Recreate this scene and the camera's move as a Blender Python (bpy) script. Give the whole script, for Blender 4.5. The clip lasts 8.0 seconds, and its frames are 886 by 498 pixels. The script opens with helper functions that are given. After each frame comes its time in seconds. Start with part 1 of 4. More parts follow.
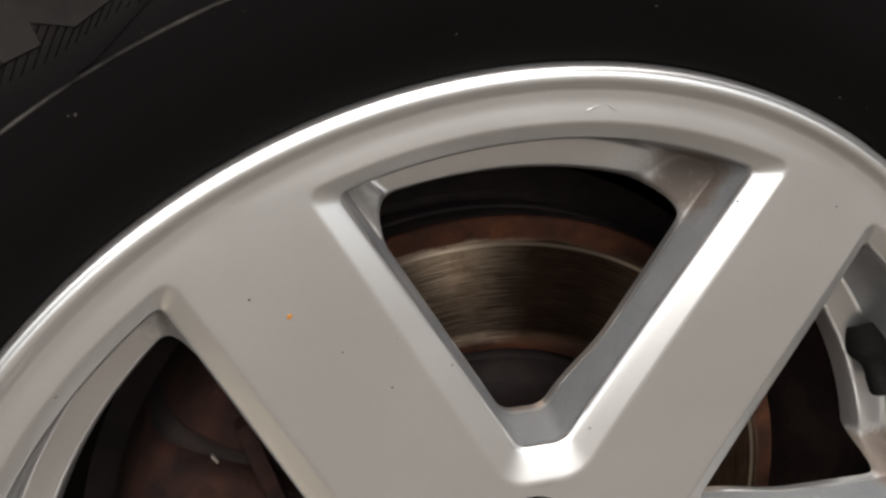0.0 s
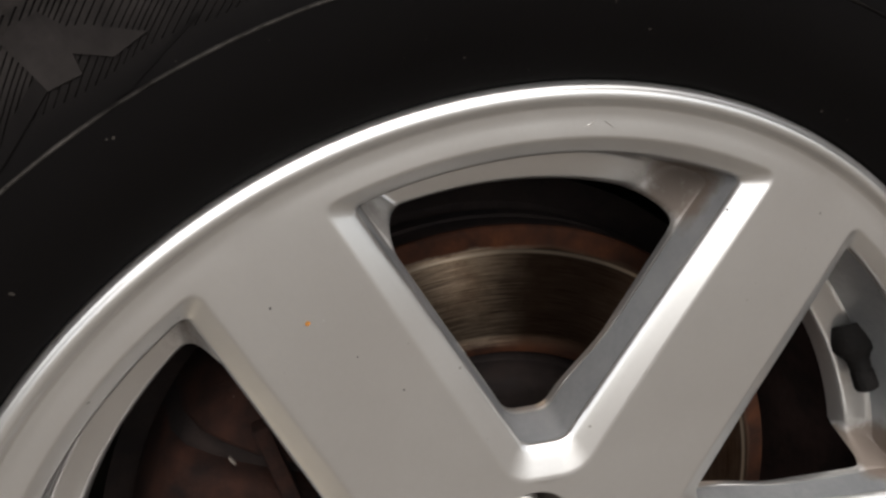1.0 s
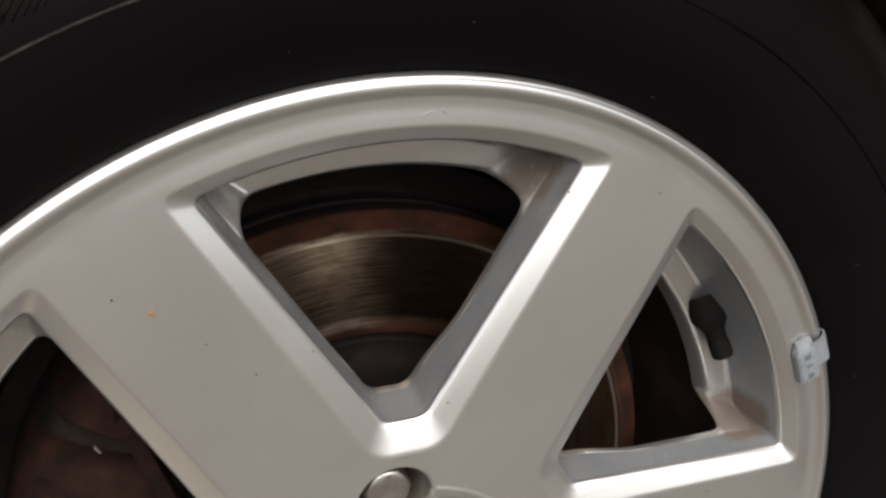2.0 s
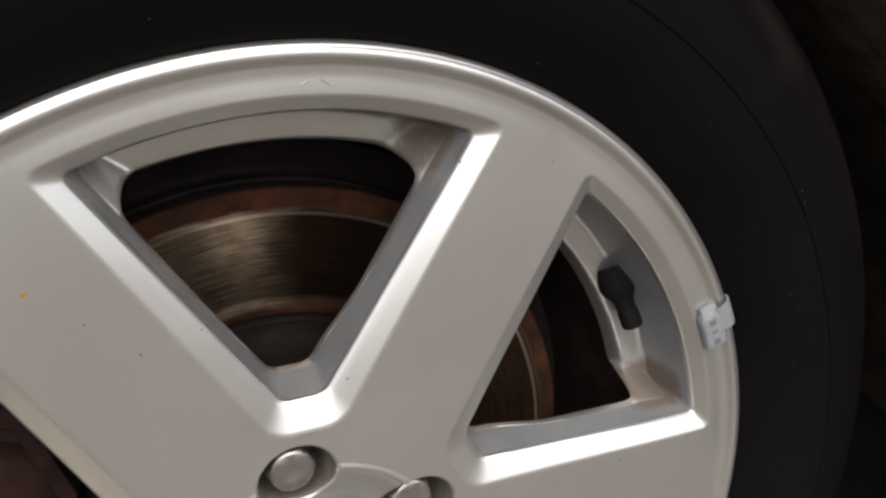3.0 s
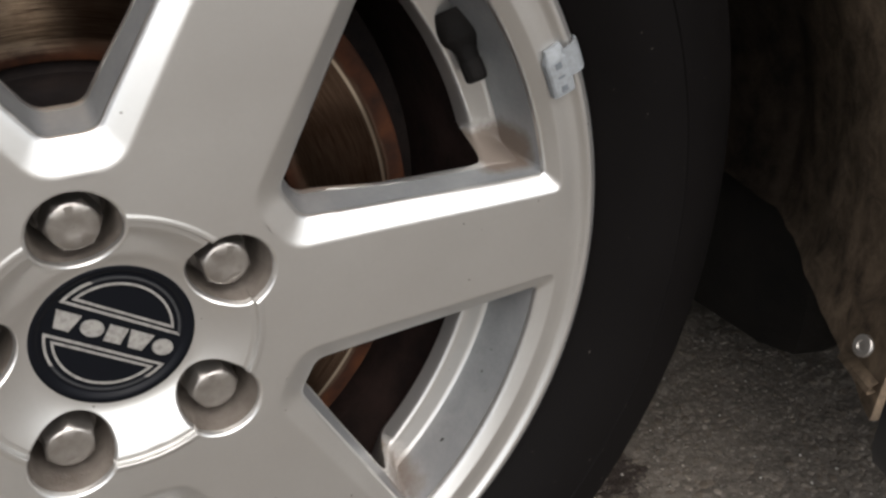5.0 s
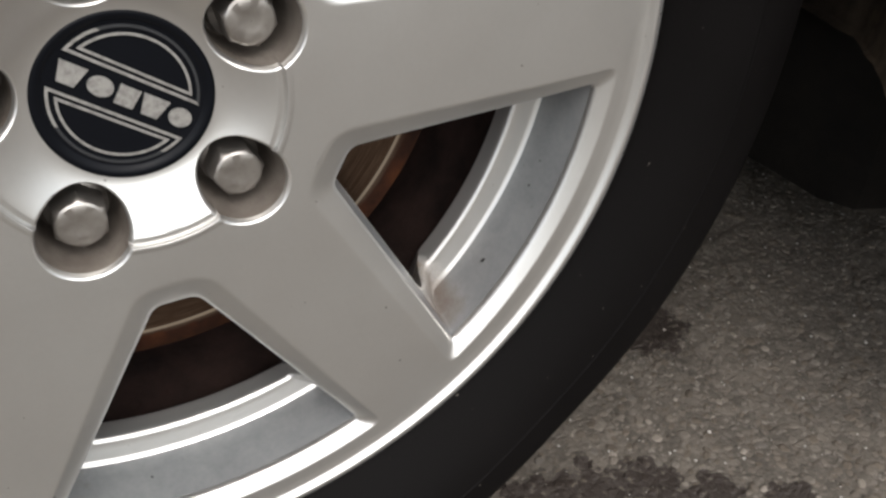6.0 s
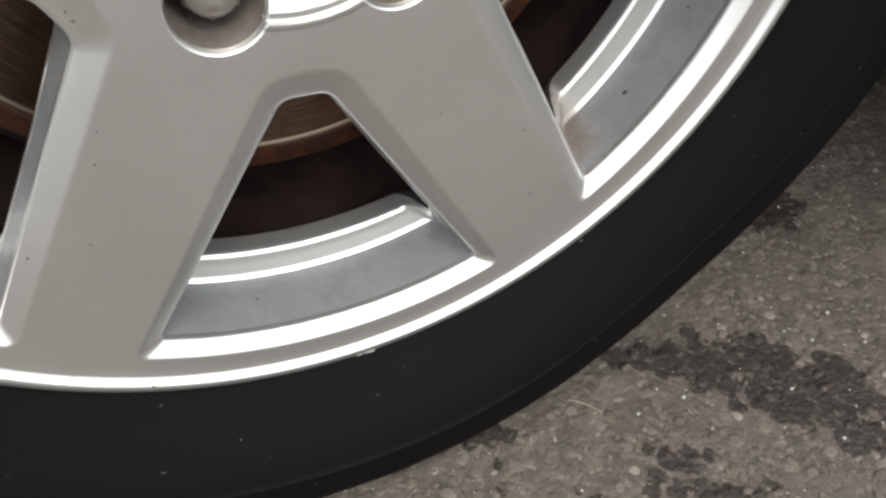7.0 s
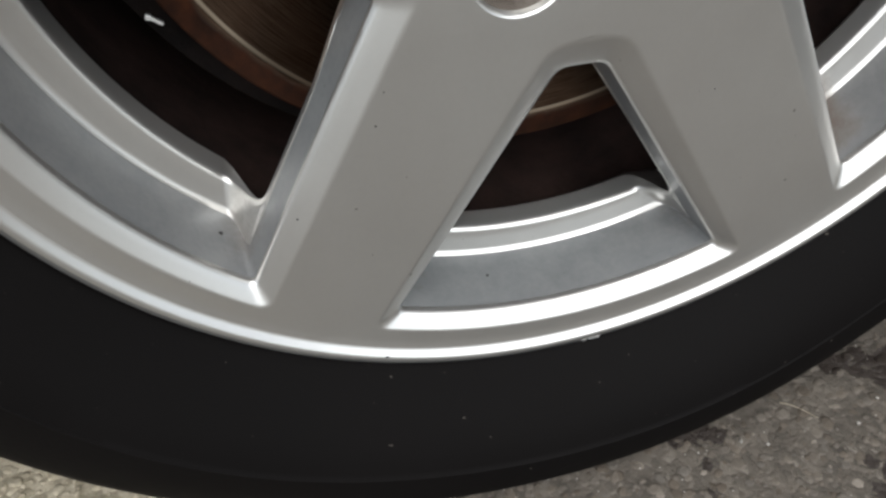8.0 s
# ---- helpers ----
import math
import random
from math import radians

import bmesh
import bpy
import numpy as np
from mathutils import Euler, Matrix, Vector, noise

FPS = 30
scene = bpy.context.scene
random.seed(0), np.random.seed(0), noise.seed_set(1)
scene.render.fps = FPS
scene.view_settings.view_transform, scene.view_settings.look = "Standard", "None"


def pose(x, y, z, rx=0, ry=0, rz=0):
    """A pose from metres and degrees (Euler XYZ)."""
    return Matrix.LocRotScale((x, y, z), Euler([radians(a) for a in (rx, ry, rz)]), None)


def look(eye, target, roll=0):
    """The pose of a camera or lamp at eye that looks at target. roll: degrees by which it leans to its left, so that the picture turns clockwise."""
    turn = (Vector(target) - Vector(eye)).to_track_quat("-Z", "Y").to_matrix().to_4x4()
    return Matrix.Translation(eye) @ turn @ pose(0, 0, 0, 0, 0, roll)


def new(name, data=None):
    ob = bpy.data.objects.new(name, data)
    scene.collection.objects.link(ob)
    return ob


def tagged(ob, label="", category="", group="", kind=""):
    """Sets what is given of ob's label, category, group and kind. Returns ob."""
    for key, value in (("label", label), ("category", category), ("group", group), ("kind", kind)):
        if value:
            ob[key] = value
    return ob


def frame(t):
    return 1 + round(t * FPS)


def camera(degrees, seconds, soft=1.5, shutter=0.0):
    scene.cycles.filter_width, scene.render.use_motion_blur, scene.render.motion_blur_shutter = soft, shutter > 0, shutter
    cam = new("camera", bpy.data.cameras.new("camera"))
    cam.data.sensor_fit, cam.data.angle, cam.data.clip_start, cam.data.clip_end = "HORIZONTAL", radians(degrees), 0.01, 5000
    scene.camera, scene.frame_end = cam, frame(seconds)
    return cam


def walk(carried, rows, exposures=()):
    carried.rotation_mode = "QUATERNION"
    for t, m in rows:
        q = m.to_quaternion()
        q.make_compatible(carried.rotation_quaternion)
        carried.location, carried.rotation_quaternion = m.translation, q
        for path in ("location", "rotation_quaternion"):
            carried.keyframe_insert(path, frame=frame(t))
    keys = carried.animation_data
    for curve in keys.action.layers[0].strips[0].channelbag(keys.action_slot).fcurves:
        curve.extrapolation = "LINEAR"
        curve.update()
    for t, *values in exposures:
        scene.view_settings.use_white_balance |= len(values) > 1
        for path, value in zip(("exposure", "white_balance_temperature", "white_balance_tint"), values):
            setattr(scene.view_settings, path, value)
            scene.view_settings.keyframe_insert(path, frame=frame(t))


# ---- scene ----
# ---- camera ----
ZC = 0.3241      # wheel centre above the ground
cam = camera(56.0, 8.0, soft=2.6)
PATH = [
    (0.0, -0.1095, -0.2438, 0.2690, 70.28, 0.68, -16.60),
    (0.5, -0.1256, -0.2468, 0.2701, 70.91, 1.63, -15.86),
    (1.0, -0.1200, -0.2559, 0.2758, 70.62, 1.03, -17.53),
    (1.5, -0.1066, -0.2680, 0.2777, 70.36, 1.58, -19.88),
    (1.7, -0.0996, -0.2713, 0.2820, 69.55, 1.19, -20.80),
    (2.8, -0.0683, -0.2846, 0.2765, 68.36, 1.54, -23.67),
    (3.0, -0.0645, -0.2870, 0.2713, 68.59, 1.68, -24.76),
    (3.5, -0.0488, -0.2956, 0.2678, 67.57, 1.62, -26.86),
    (4.0, -0.0343, -0.3019, 0.2545, 65.88, 1.92, -27.87),
    (4.2, -0.0303, -0.3000, 0.2472, 64.52, 1.60, -28.57),
    (5.3, -0.0089, -0.2990, 0.1819, 59.02, 2.09, -28.81),
    (5.5, -0.0072, -0.2990, 0.1715, 58.18, 2.53, -28.41),
    (6.0, -0.0207, -0.2889, 0.1332, 53.84, 1.47, -27.07),
    (6.5, -0.0418, -0.2739, 0.1032, 49.84, 0.72, -24.68),
    (7.0, -0.0578, -0.2642, 0.0820, 47.25, 0.26, -22.49),
    (7.5, -0.0826, -0.2543, 0.0693, 46.90, 1.48, -19.42),
    (8.0, -0.1173, -0.2373, 0.0698, 46.87, 2.46, -15.66),
]
walk(cam, [(t, pose(x, y, z + ZC, rx, ry, rz)) for t, x, y, z, rx, ry, rz in PATH],
     exposures=[(0.0, 1.22, 6520, 11.5), (0.5, 1.06, 6520, 11.5), (1.7, 1.03, 6520, 11.5), (4.2, 1.05, 6510, 11.5), (5.5, 1.02, 6430, 10), (6.0, 0.95, 6400, 9.5), (7.0, 1.05, 6310, 8), (8.0, 0.70, 6170, 7)])

# ---- light ----
world = bpy.data.worlds.new("world")
scene.world = world
world.use_nodes = True
wt = world.node_tree
sky = wt.nodes.new("ShaderNodeTexSky")
sky.sky_type = 'NISHITA'
sky.sun_disc = False
sky.sun_elevation = radians(57)
sky.sun_rotation = radians(182)
sky.air_density, sky.dust_density, sky.ozone_density = 1.0, 3.0, 1.0
soft_sky = wt.nodes.new("ShaderNodeHueSaturation")
soft_sky.inputs["Saturation"].default_value = 0.3
wt.links.new(sky.outputs[0], soft_sky.inputs["Color"])
wt.links.new(soft_sky.outputs[0], wt.nodes["Background"].inputs[0])
wt.nodes["Background"].inputs[1].default_value = 0.15

sun = new("sun", bpy.data.lights.new("sun", 'SUN'))
sun.data.energy, sun.data.angle, sun.data.color = 1.5, radians(92), (1.0, 0.95, 0.88)
sun.matrix_world = look((-0.05, -1.5, 2.31), (0, 0, 0))


# ---- materials ----
def material(name, base=(0.5, 0.5, 0.5), rough=0.5, metal=0.0, coat=0.0):
    m = bpy.data.materials.new(name)
    m.use_nodes = True
    b = m.node_tree.nodes["Principled BSDF"]
    b.inputs["Base Color"].default_value = (*base, 1)
    b.inputs["Roughness"].default_value = rough
    b.inputs["Metallic"].default_value = metal
    b.inputs["Coat Weight"].default_value = coat
    b.inputs["Coat Roughness"].default_value = 0.15
    return m


def node(m, kind, **values):
    n = m.node_tree.nodes.new(kind)
    for key, value in values.items():
        n.inputs[key.replace("_", " ")].default_value = value
    return n


def link(m, a, b):
    m.node_tree.links.new(a, b)


def coords(m, scale=(1, 1, 1)):
    tc = node(m, "ShaderNodeTexCoord")
    mp = node(m, "ShaderNodeMapping", Scale=scale)
    link(m, tc.outputs["Object"], mp.inputs["Vector"])
    return mp.outputs["Vector"]


def noise_tex(m, vec, scale, detail=4, rough=0.55, distort=0.0):
    n = node(m, "ShaderNodeTexNoise", Scale=scale, Detail=detail, Roughness=rough, Distortion=distort)
    link(m, vec, n.inputs["Vector"])
    return n.outputs["Fac"]


def ramp(m, fac, stops):
    r = node(m, "ShaderNodeValToRGB")
    while len(r.color_ramp.elements) < len(stops):
        r.color_ramp.elements.new(0.5)
    for e, (p, c) in zip(r.color_ramp.elements, stops):
        e.position = p
        e.color = (*c, 1) if not isinstance(c, (int, float)) else (c, c, c, 1)
    link(m, fac, r.inputs["Fac"])
    return r.outputs["Color"]


def mix(m, fac, a, b, how='MIX'):
    n = m.node_tree.nodes.new("ShaderNodeMix")
    n.data_type, n.blend_type = 'RGBA', how
    for sock, val in ((n.inputs[0], fac), (n.inputs[6], a), (n.inputs[7], b)):
        if hasattr(val, "is_linked"):
            link(m, val, sock)
        elif isinstance(val, tuple):
            sock.default_value = (*val, 1)
        else:
            sock.default_value = val
    return n.outputs[2]


def math_node(m, how, a, b=0.0):
    n = m.node_tree.nodes.new("ShaderNodeMath")
    n.operation = how
    for sock, val in ((n.inputs[0], a), (n.inputs[1], b)):
        if hasattr(val, "is_linked"):
            link(m, val, sock)
        else:
            sock.default_value = val
    return n.outputs[0]


def bump(m, height, strength=0.3, distance=0.001):
    n = node(m, "ShaderNodeBump", Strength=strength, Distance=distance)
    link(m, height, n.inputs["Height"])
    link(m, n.outputs[0], m.node_tree.nodes["Principled BSDF"].inputs["Normal"])


def put(m, sock, value):
    link(m, value, m.node_tree.nodes["Principled BSDF"].inputs[sock])


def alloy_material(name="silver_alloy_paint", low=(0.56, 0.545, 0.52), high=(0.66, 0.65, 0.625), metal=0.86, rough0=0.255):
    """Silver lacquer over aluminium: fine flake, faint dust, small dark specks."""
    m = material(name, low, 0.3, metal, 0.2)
    v = coords(m)
    big = noise_tex(m, v, 16, 5, 0.6)
    fine = noise_tex(m, v, 420, 3, 0.6)
    speck = ramp(m, noise_tex(m, v, 420, 0, 0.3), [(0.10, 1.0), (0.125, 0.0)])
    col = mix(m, big, low, high)
    tone = noise_tex(m, v, 55, 4, 0.6, 0.6)
    col = mix(m, math_node(m, 'MULTIPLY', tone, 0.35), col, mix(m, noise_tex(m, v, 9, 2, 0.5), (0.60, 0.52, 0.47), (0.50, 0.55, 0.54)))
    col = mix(m, math_node(m, 'MULTIPLY', fine, 0.25), col, (0.48, 0.47, 0.45))
    col = mix(m, math_node(m, 'MULTIPLY', speck, 0.6), col, (0.1, 0.08, 0.06))
    tag = m.node_tree.nodes.new("ShaderNodeAttribute")
    tag.attribute_name = "dirt"
    mud = math_node(m, 'ADD', tag.outputs["Fac"], math_node(m, 'MULTIPLY', math_node(m, 'SUBTRACT', noise_tex(m, v, 150, 7, 0.75), 0.5), 0.95))
    mud = math_node(m, 'MULTIPLY', ramp(m, mud, [(0.26, 0.0), (0.90, 1.0)]), 0.9)
    col = mix(m, mud, col, (0.11, 0.078, 0.055))
    put(m, "Base Color", col)
    put(m, "Metallic", math_node(m, 'MULTIPLY', math_node(m, 'SUBTRACT', 1.0, mud), metal))
    rough = math_node(m, 'MULTIPLY_ADD', big, 0.09)
    m.node_tree.nodes[-1].inputs[2].default_value = rough0
    put(m, "Roughness", math_node(m, 'ADD', rough, math_node(m, 'MULTIPLY', mud, 0.45)))
    bump(m, noise_tex(m, v, 900, 2, 0.5), 0.06, 0.0004)
    return m


def rubber_material():
    m = material("tyre_rubber", (0.016, 0.015, 0.015), 0.55)
    v = coords(m)
    big = noise_tex(m, v, 14, 5, 0.6)
    fine = noise_tex(m, v, 500, 4, 0.65)
    dust = ramp(m, noise_tex(m, v, 330, 1, 0.4), [(0.785, 0.0), (0.82, 1.0)])
    m.node_tree.nodes["Principled BSDF"].inputs["Specular IOR Level"].default_value = 0.06
    col = mix(m, big, (0.0023, 0.0019, 0.0018), (0.0046, 0.0039, 0.0038))
    # sky light put into the colour where the sidewall faces up; dust on the proud ring
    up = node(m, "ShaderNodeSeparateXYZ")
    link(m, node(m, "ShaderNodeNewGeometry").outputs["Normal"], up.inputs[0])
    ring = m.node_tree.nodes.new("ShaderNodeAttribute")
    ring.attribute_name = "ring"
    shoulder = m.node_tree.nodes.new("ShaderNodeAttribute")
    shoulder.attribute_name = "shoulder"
    overlay = math_node(m, 'MULTIPLY', math_node(m, 'MULTIPLY', shoulder.outputs["Fac"], ramp(m, up.outputs[2], [(0.06, 0.0), (0.32, 0.8)])), ramp(m, noise_tex(m, v, 26, 6, 0.65, 0.4), [(0.35, 0.15), (0.65, 1.0)]))
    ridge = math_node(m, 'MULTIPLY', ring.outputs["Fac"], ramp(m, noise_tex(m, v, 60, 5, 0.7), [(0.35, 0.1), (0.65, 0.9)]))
    col = mix(m, overlay, col, (0.043, 0.037, 0.034))
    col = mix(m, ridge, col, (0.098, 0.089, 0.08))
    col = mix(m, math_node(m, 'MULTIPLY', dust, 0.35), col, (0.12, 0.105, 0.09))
    put(m, "Base Color", col)
    put(m, "Roughness", math_node(m, 'MULTIPLY_ADD', big, 0.25))
    m.node_tree.nodes[-1].inputs[2].default_value = 0.55
    bump(m, fine, 0.25, 0.0006)
    return m


def disc_material():
    """Turned steel with rusted bands at its outer and inner rims, scored along the turn."""
    m = material("brake_disc_steel", (0.3, 0.28, 0.25), 0.45, 0.6)
    m.node_tree.nodes["Principled BSDF"].inputs["Specular IOR Level"].default_value = 0.2
    tc = node(m, "ShaderNodeTexCoord")
    sep = node(m, "ShaderNodeSeparateXYZ")
    link(m, tc.outputs["Object"], sep.inputs[0])
    rr = math_node(m, 'SQRT', math_node(m, 'ADD', math_node(m, 'MULTIPLY', sep.outputs[0], sep.outputs[0]),
                                        math_node(m, 'MULTIPLY', sep.outputs[2], sep.outputs[2])))
    turn = math_node(m, 'ARCTAN2', sep.outputs[2], sep.outputs[0])
    comb = node(m, "ShaderNodeCombineXYZ")
    link(m, math_node(m, 'MULTIPLY', rr, 1500.0), comb.inputs[0])
    link(m, math_node(m, 'MULTIPLY', turn, 5.0), comb.inputs[1])
    score = noise_tex(m, comb.outputs[0], 1.0, 4, 0.7)
    cloud = noise_tex(m, tc.outputs["Object"], 45, 5, 0.65)
    wob = math_node(m, 'MULTIPLY_ADD', cloud, 0.006)
    m.node_tree.nodes[-1].inputs[2].default_value = -0.003
    rw = math_node(m, 'ADD', rr, wob)
    band = ramp(m, math_node(m, 'MULTIPLY', rw, 5.0),
                [(0.0, 1.0), (0.520, 1.0), (0.535, 0.6), (0.556, 0.0), (0.762, 0.0), (0.772, 1.0)])
    rust = ramp(m, cloud, [(0.3, (0.009, 0.0031, 0.0014)), (0.55, (0.036, 0.0115, 0.0042)), (0.75, (0.08, 0.026, 0.0085))])
    steel = ramp(m, score, [(0.33, (0.03, 0.02, 0.014)), (0.43, (0.20, 0.148, 0.104)), (0.66, (0.50, 0.392, 0.285))])
    worn = ramp(m, cloud, [(0.50, 0.0), (0.72, 0.6)])
    steel = mix(m, worn, steel, (0.09, 0.05, 0.028))
    # darker brown all round the ring but for its upper left
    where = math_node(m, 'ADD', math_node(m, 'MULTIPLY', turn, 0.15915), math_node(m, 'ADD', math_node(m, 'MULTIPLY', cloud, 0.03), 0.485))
    overlay = ramp(m, where, [(0.03, 0.0), (0.07, 0.85), (0.53, 0.85), (0.56, 0.88), (0.722, 0.88), (0.748, 0.0)])
    steel = mix(m, overlay, steel, mix(m, score, (0.018, 0.0085, 0.005), (0.070, 0.036, 0.021)))
    # bright edge of the step: its highlight put into the colour
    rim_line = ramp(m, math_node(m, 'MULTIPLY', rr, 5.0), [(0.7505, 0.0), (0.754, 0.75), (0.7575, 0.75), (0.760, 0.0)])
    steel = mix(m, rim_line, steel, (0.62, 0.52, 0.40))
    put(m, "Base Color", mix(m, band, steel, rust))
    put(m, "Metallic", math_node(m, 'SUBTRACT', 0.92, math_node(m, 'MULTIPLY', band, 0.9)))
    put(m, "Roughness", math_node(m, 'MULTIPLY_ADD', band, 0.6))
    m.node_tree.nodes[-1].inputs[2].default_value = 0.285
    tan = m.node_tree.nodes.new("ShaderNodeTangent")
    tan.direction_type, tan.axis = 'RADIAL', 'Y'
    link(m, tan.outputs[0], m.node_tree.nodes["Principled BSDF"].inputs["Tangent"])
    m.node_tree.nodes["Principled BSDF"].inputs["Anisotropic"].default_value = 0.2
    bump(m, score, 0.08, 0.0003)
    return m


def grime_material(name, dark, light, scale=40, rough=0.85):
    m = material(name, light, rough)
    m.node_tree.nodes["Principled BSDF"].inputs["Specular IOR Level"].default_value = 0.18
    v = coords(m)
    a = noise_tex(m, v, scale, 6, 0.65)
    put(m, "Base Color", ramp(m, a, [(0.3, dark), (0.7, light)]))
    bump(m, noise_tex(m, v, scale * 6, 5, 0.7), 0.5, 0.002)
    return m


def asphalt_material(name="worn_asphalt", stones=False):
    """Worn asphalt: small bound chippings, dark damp stains with ragged edges, pale grains."""
    m = material(name, (0.11, 0.1, 0.09), 0.9)
    flat = coords(m)
    warp = node(m, "ShaderNodeTexNoise", Scale=170.0, Detail=3.0)
    link(m, flat, warp.inputs["Vector"])
    shift = m.node_tree.nodes.new("ShaderNodeVectorMath")
    shift.operation = 'MULTIPLY_ADD'
    link(m, warp.outputs["Color"], shift.inputs[0])
    shift.inputs[1].default_value = (0.006, 0.006, 0.006)
    link(m, flat, shift.inputs[2])
    v = shift.outputs[0]
    big = node(m, "ShaderNodeTexVoronoi", Scale=135.0)
    small = node(m, "ShaderNodeTexVoronoi", Scale=330.0)
    for n in (big, small):
        link(m, v, n.inputs["Vector"])
    tb, ts = node(m, "ShaderNodeSeparateColor"), node(m, "ShaderNodeSeparateColor")
    link(m, big.outputs["Color"], tb.inputs[0])
    link(m, small.outputs["Color"], ts.inputs[0])
    grain = noise_tex(m, flat, 600, 4, 0.7)
    cloud = noise_tex(m, flat, 22, 6, 0.62)
    chip = ramp(m, tb.outputs[0], [(0.0, (0.045, 0.040, 0.034)), (0.45, (0.105, 0.095, 0.082)), (0.85, (0.16, 0.147, 0.128)), (1.0, (0.24, 0.225, 0.20))])
    fleck = ramp(m, ts.outputs[1], [(0.0, (0.045, 0.04, 0.035)), (0.5, (0.10, 0.092, 0.08)), (0.92, (0.14, 0.13, 0.115)), (0.97, (0.34, 0.325, 0.30))])
    col = mix(m, ramp(m, tb.outputs[1], [(0.3, 0.75), (0.8, 0.2)]), chip, fleck)
    col = mix(m, math_node(m, 'MULTIPLY', grain, 0.5), col, (0.085, 0.078, 0.068))
    col = mix(m, ramp(m, cloud, [(0.38, 0.0), (0.66, 0.5)]), col, (0.15, 0.139, 0.122))
    col = mix(m, 1.0, col, (0.72, 0.66, 0.605), 'MULTIPLY')
    if stones:
        own = node(m, "ShaderNodeNewGeometry").outputs["Random Per Island"]
        col = ramp(m, own, [(0.0, (0.085, 0.072, 0.058)), (0.22, (0.125, 0.108, 0.088)), (0.42, (0.145, 0.14, 0.13)), (0.6, (0.155, 0.138, 0.116)),
                            (0.8, (0.168, 0.159, 0.145)), (0.97, (0.185, 0.17, 0.148)), (1.0, (0.38, 0.36, 0.33))])
        col = mix(m, math_node(m, 'MULTIPLY', grain, 0.5), col, (0.09, 0.077, 0.062))
        col = mix(m, 1.0, col, (0.74, 0.68, 0.625), 'MULTIPLY')
    # stains: blobs whose edges follow the chippings
    rag = noise_tex(m, flat, 75, 6, 0.68)
    total = None
    for x, y, r in STAINS:
        d = m.node_tree.nodes.new("ShaderNodeVectorMath")
        d.operation = 'DISTANCE'
        link(m, v, d.inputs[0])
        d.inputs[1].default_value = (x, y, 0)
        k = math_node(m, 'DIVIDE', d.outputs["Value"], r * 1.3)
        total = k if total is None else math_node(m, 'MINIMUM', total, k)
    edge = math_node(m, 'ADD', total, math_node(m, 'MULTIPLY', math_node(m, 'SUBTRACT', rag, 0.5), 1.7))
    edge = math_node(m, 'ADD', edge, math_node(m, 'MULTIPLY', math_node(m, 'SUBTRACT', tb.outputs[2], 0.5), 0.35))
    wet = ramp(m, math_node(m, 'MULTIPLY', edge, 0.5), [(0.475, 1.0), (0.505, 0.0)])
    wet = math_node(m, 'MULTIPLY', wet, ramp(m, ts.outputs[0], [(0.0, 0.97), (0.85, 0.88), (0.98, 0.2)]))
    col = mix(m, wet, col, mix(m, grain, (0.009, 0.0054, 0.0036), (0.025, 0.0155, 0.0105)))
    # pale sandy patch beside the tyre: the direct light there put into the colour
    d = m.node_tree.nodes.new("ShaderNodeVectorMath")
    d.operation = 'DISTANCE'
    link(m, v, d.inputs[0])
    d.inputs[1].default_value = (-0.36, 0.07, 0)
    wash = math_node(m, 'ADD', math_node(m, 'DIVIDE', d.outputs["Value"], 0.27), math_node(m, 'MULTIPLY', math_node(m, 'SUBTRACT', rag, 0.5), 1.2))
    wash = ramp(m, math_node(m, 'MULTIPLY', wash, 0.5), [(0.36, 1.0), (0.56, 0.0)])
    wash = math_node(m, 'MULTIPLY', wash, ramp(m, grain, [(0.3, 0.5), (0.6, 0.9)]))
    col = mix(m, wash, col, mix(m, tb.outputs[1], (0.33, 0.285, 0.20), (0.55, 0.48, 0.36)))
    put(m, "Base Color", col)
    put(m, "Roughness", math_node(m, 'SUBTRACT', 0.9, math_node(m, 'MULTIPLY', wet, 0.25)))
    h = math_node(m, 'ADD', math_node(m, 'MULTIPLY', big.outputs["Distance"], -0.9), math_node(m, 'MULTIPLY', small.outputs["Distance"], -0.6))
    h = math_node(m, 'ADD', h, math_node(m, 'MULTIPLY', grain, 0.6))
    bump(m, h, 0.3 if stones else 0.55, 0.002)
    return m


# oily damp patches on the asphalt: x, y, radius
WET_BAND = [(0.173, 0.012, 0.007), (0.188, 0.005, 0.009), (0.204, -0.002, 0.012), (0.221, -0.010, 0.012), (0.228, 0.010, 0.005), (0.229, -0.014, 0.013),
            (0.248, -0.017, 0.013), (0.264, -0.027, 0.012), (0.226, -0.030, 0.008), (0.213, -0.024, 0.008), (0.267, -0.008, 0.005), (0.256, -0.041, 0.011),
            (0.244, -0.051, 0.010), (0.222, -0.049, 0.004), (0.254, -0.060, 0.013), (0.278, -0.054, 0.012), (0.295, -0.044, 0.008), (0.298, -0.056, 0.009),
            (0.294, -0.071, 0.011), (0.272, -0.075, 0.011), (0.252, -0.073, 0.006), (0.267, -0.093, 0.008), (0.281, -0.095, 0.010), (0.302, -0.086, 0.006),
            (0.328, -0.074, 0.009), (0.339, -0.079, 0.008), (0.305, -0.106, 0.009), (0.356, 0.095, 0.022)]
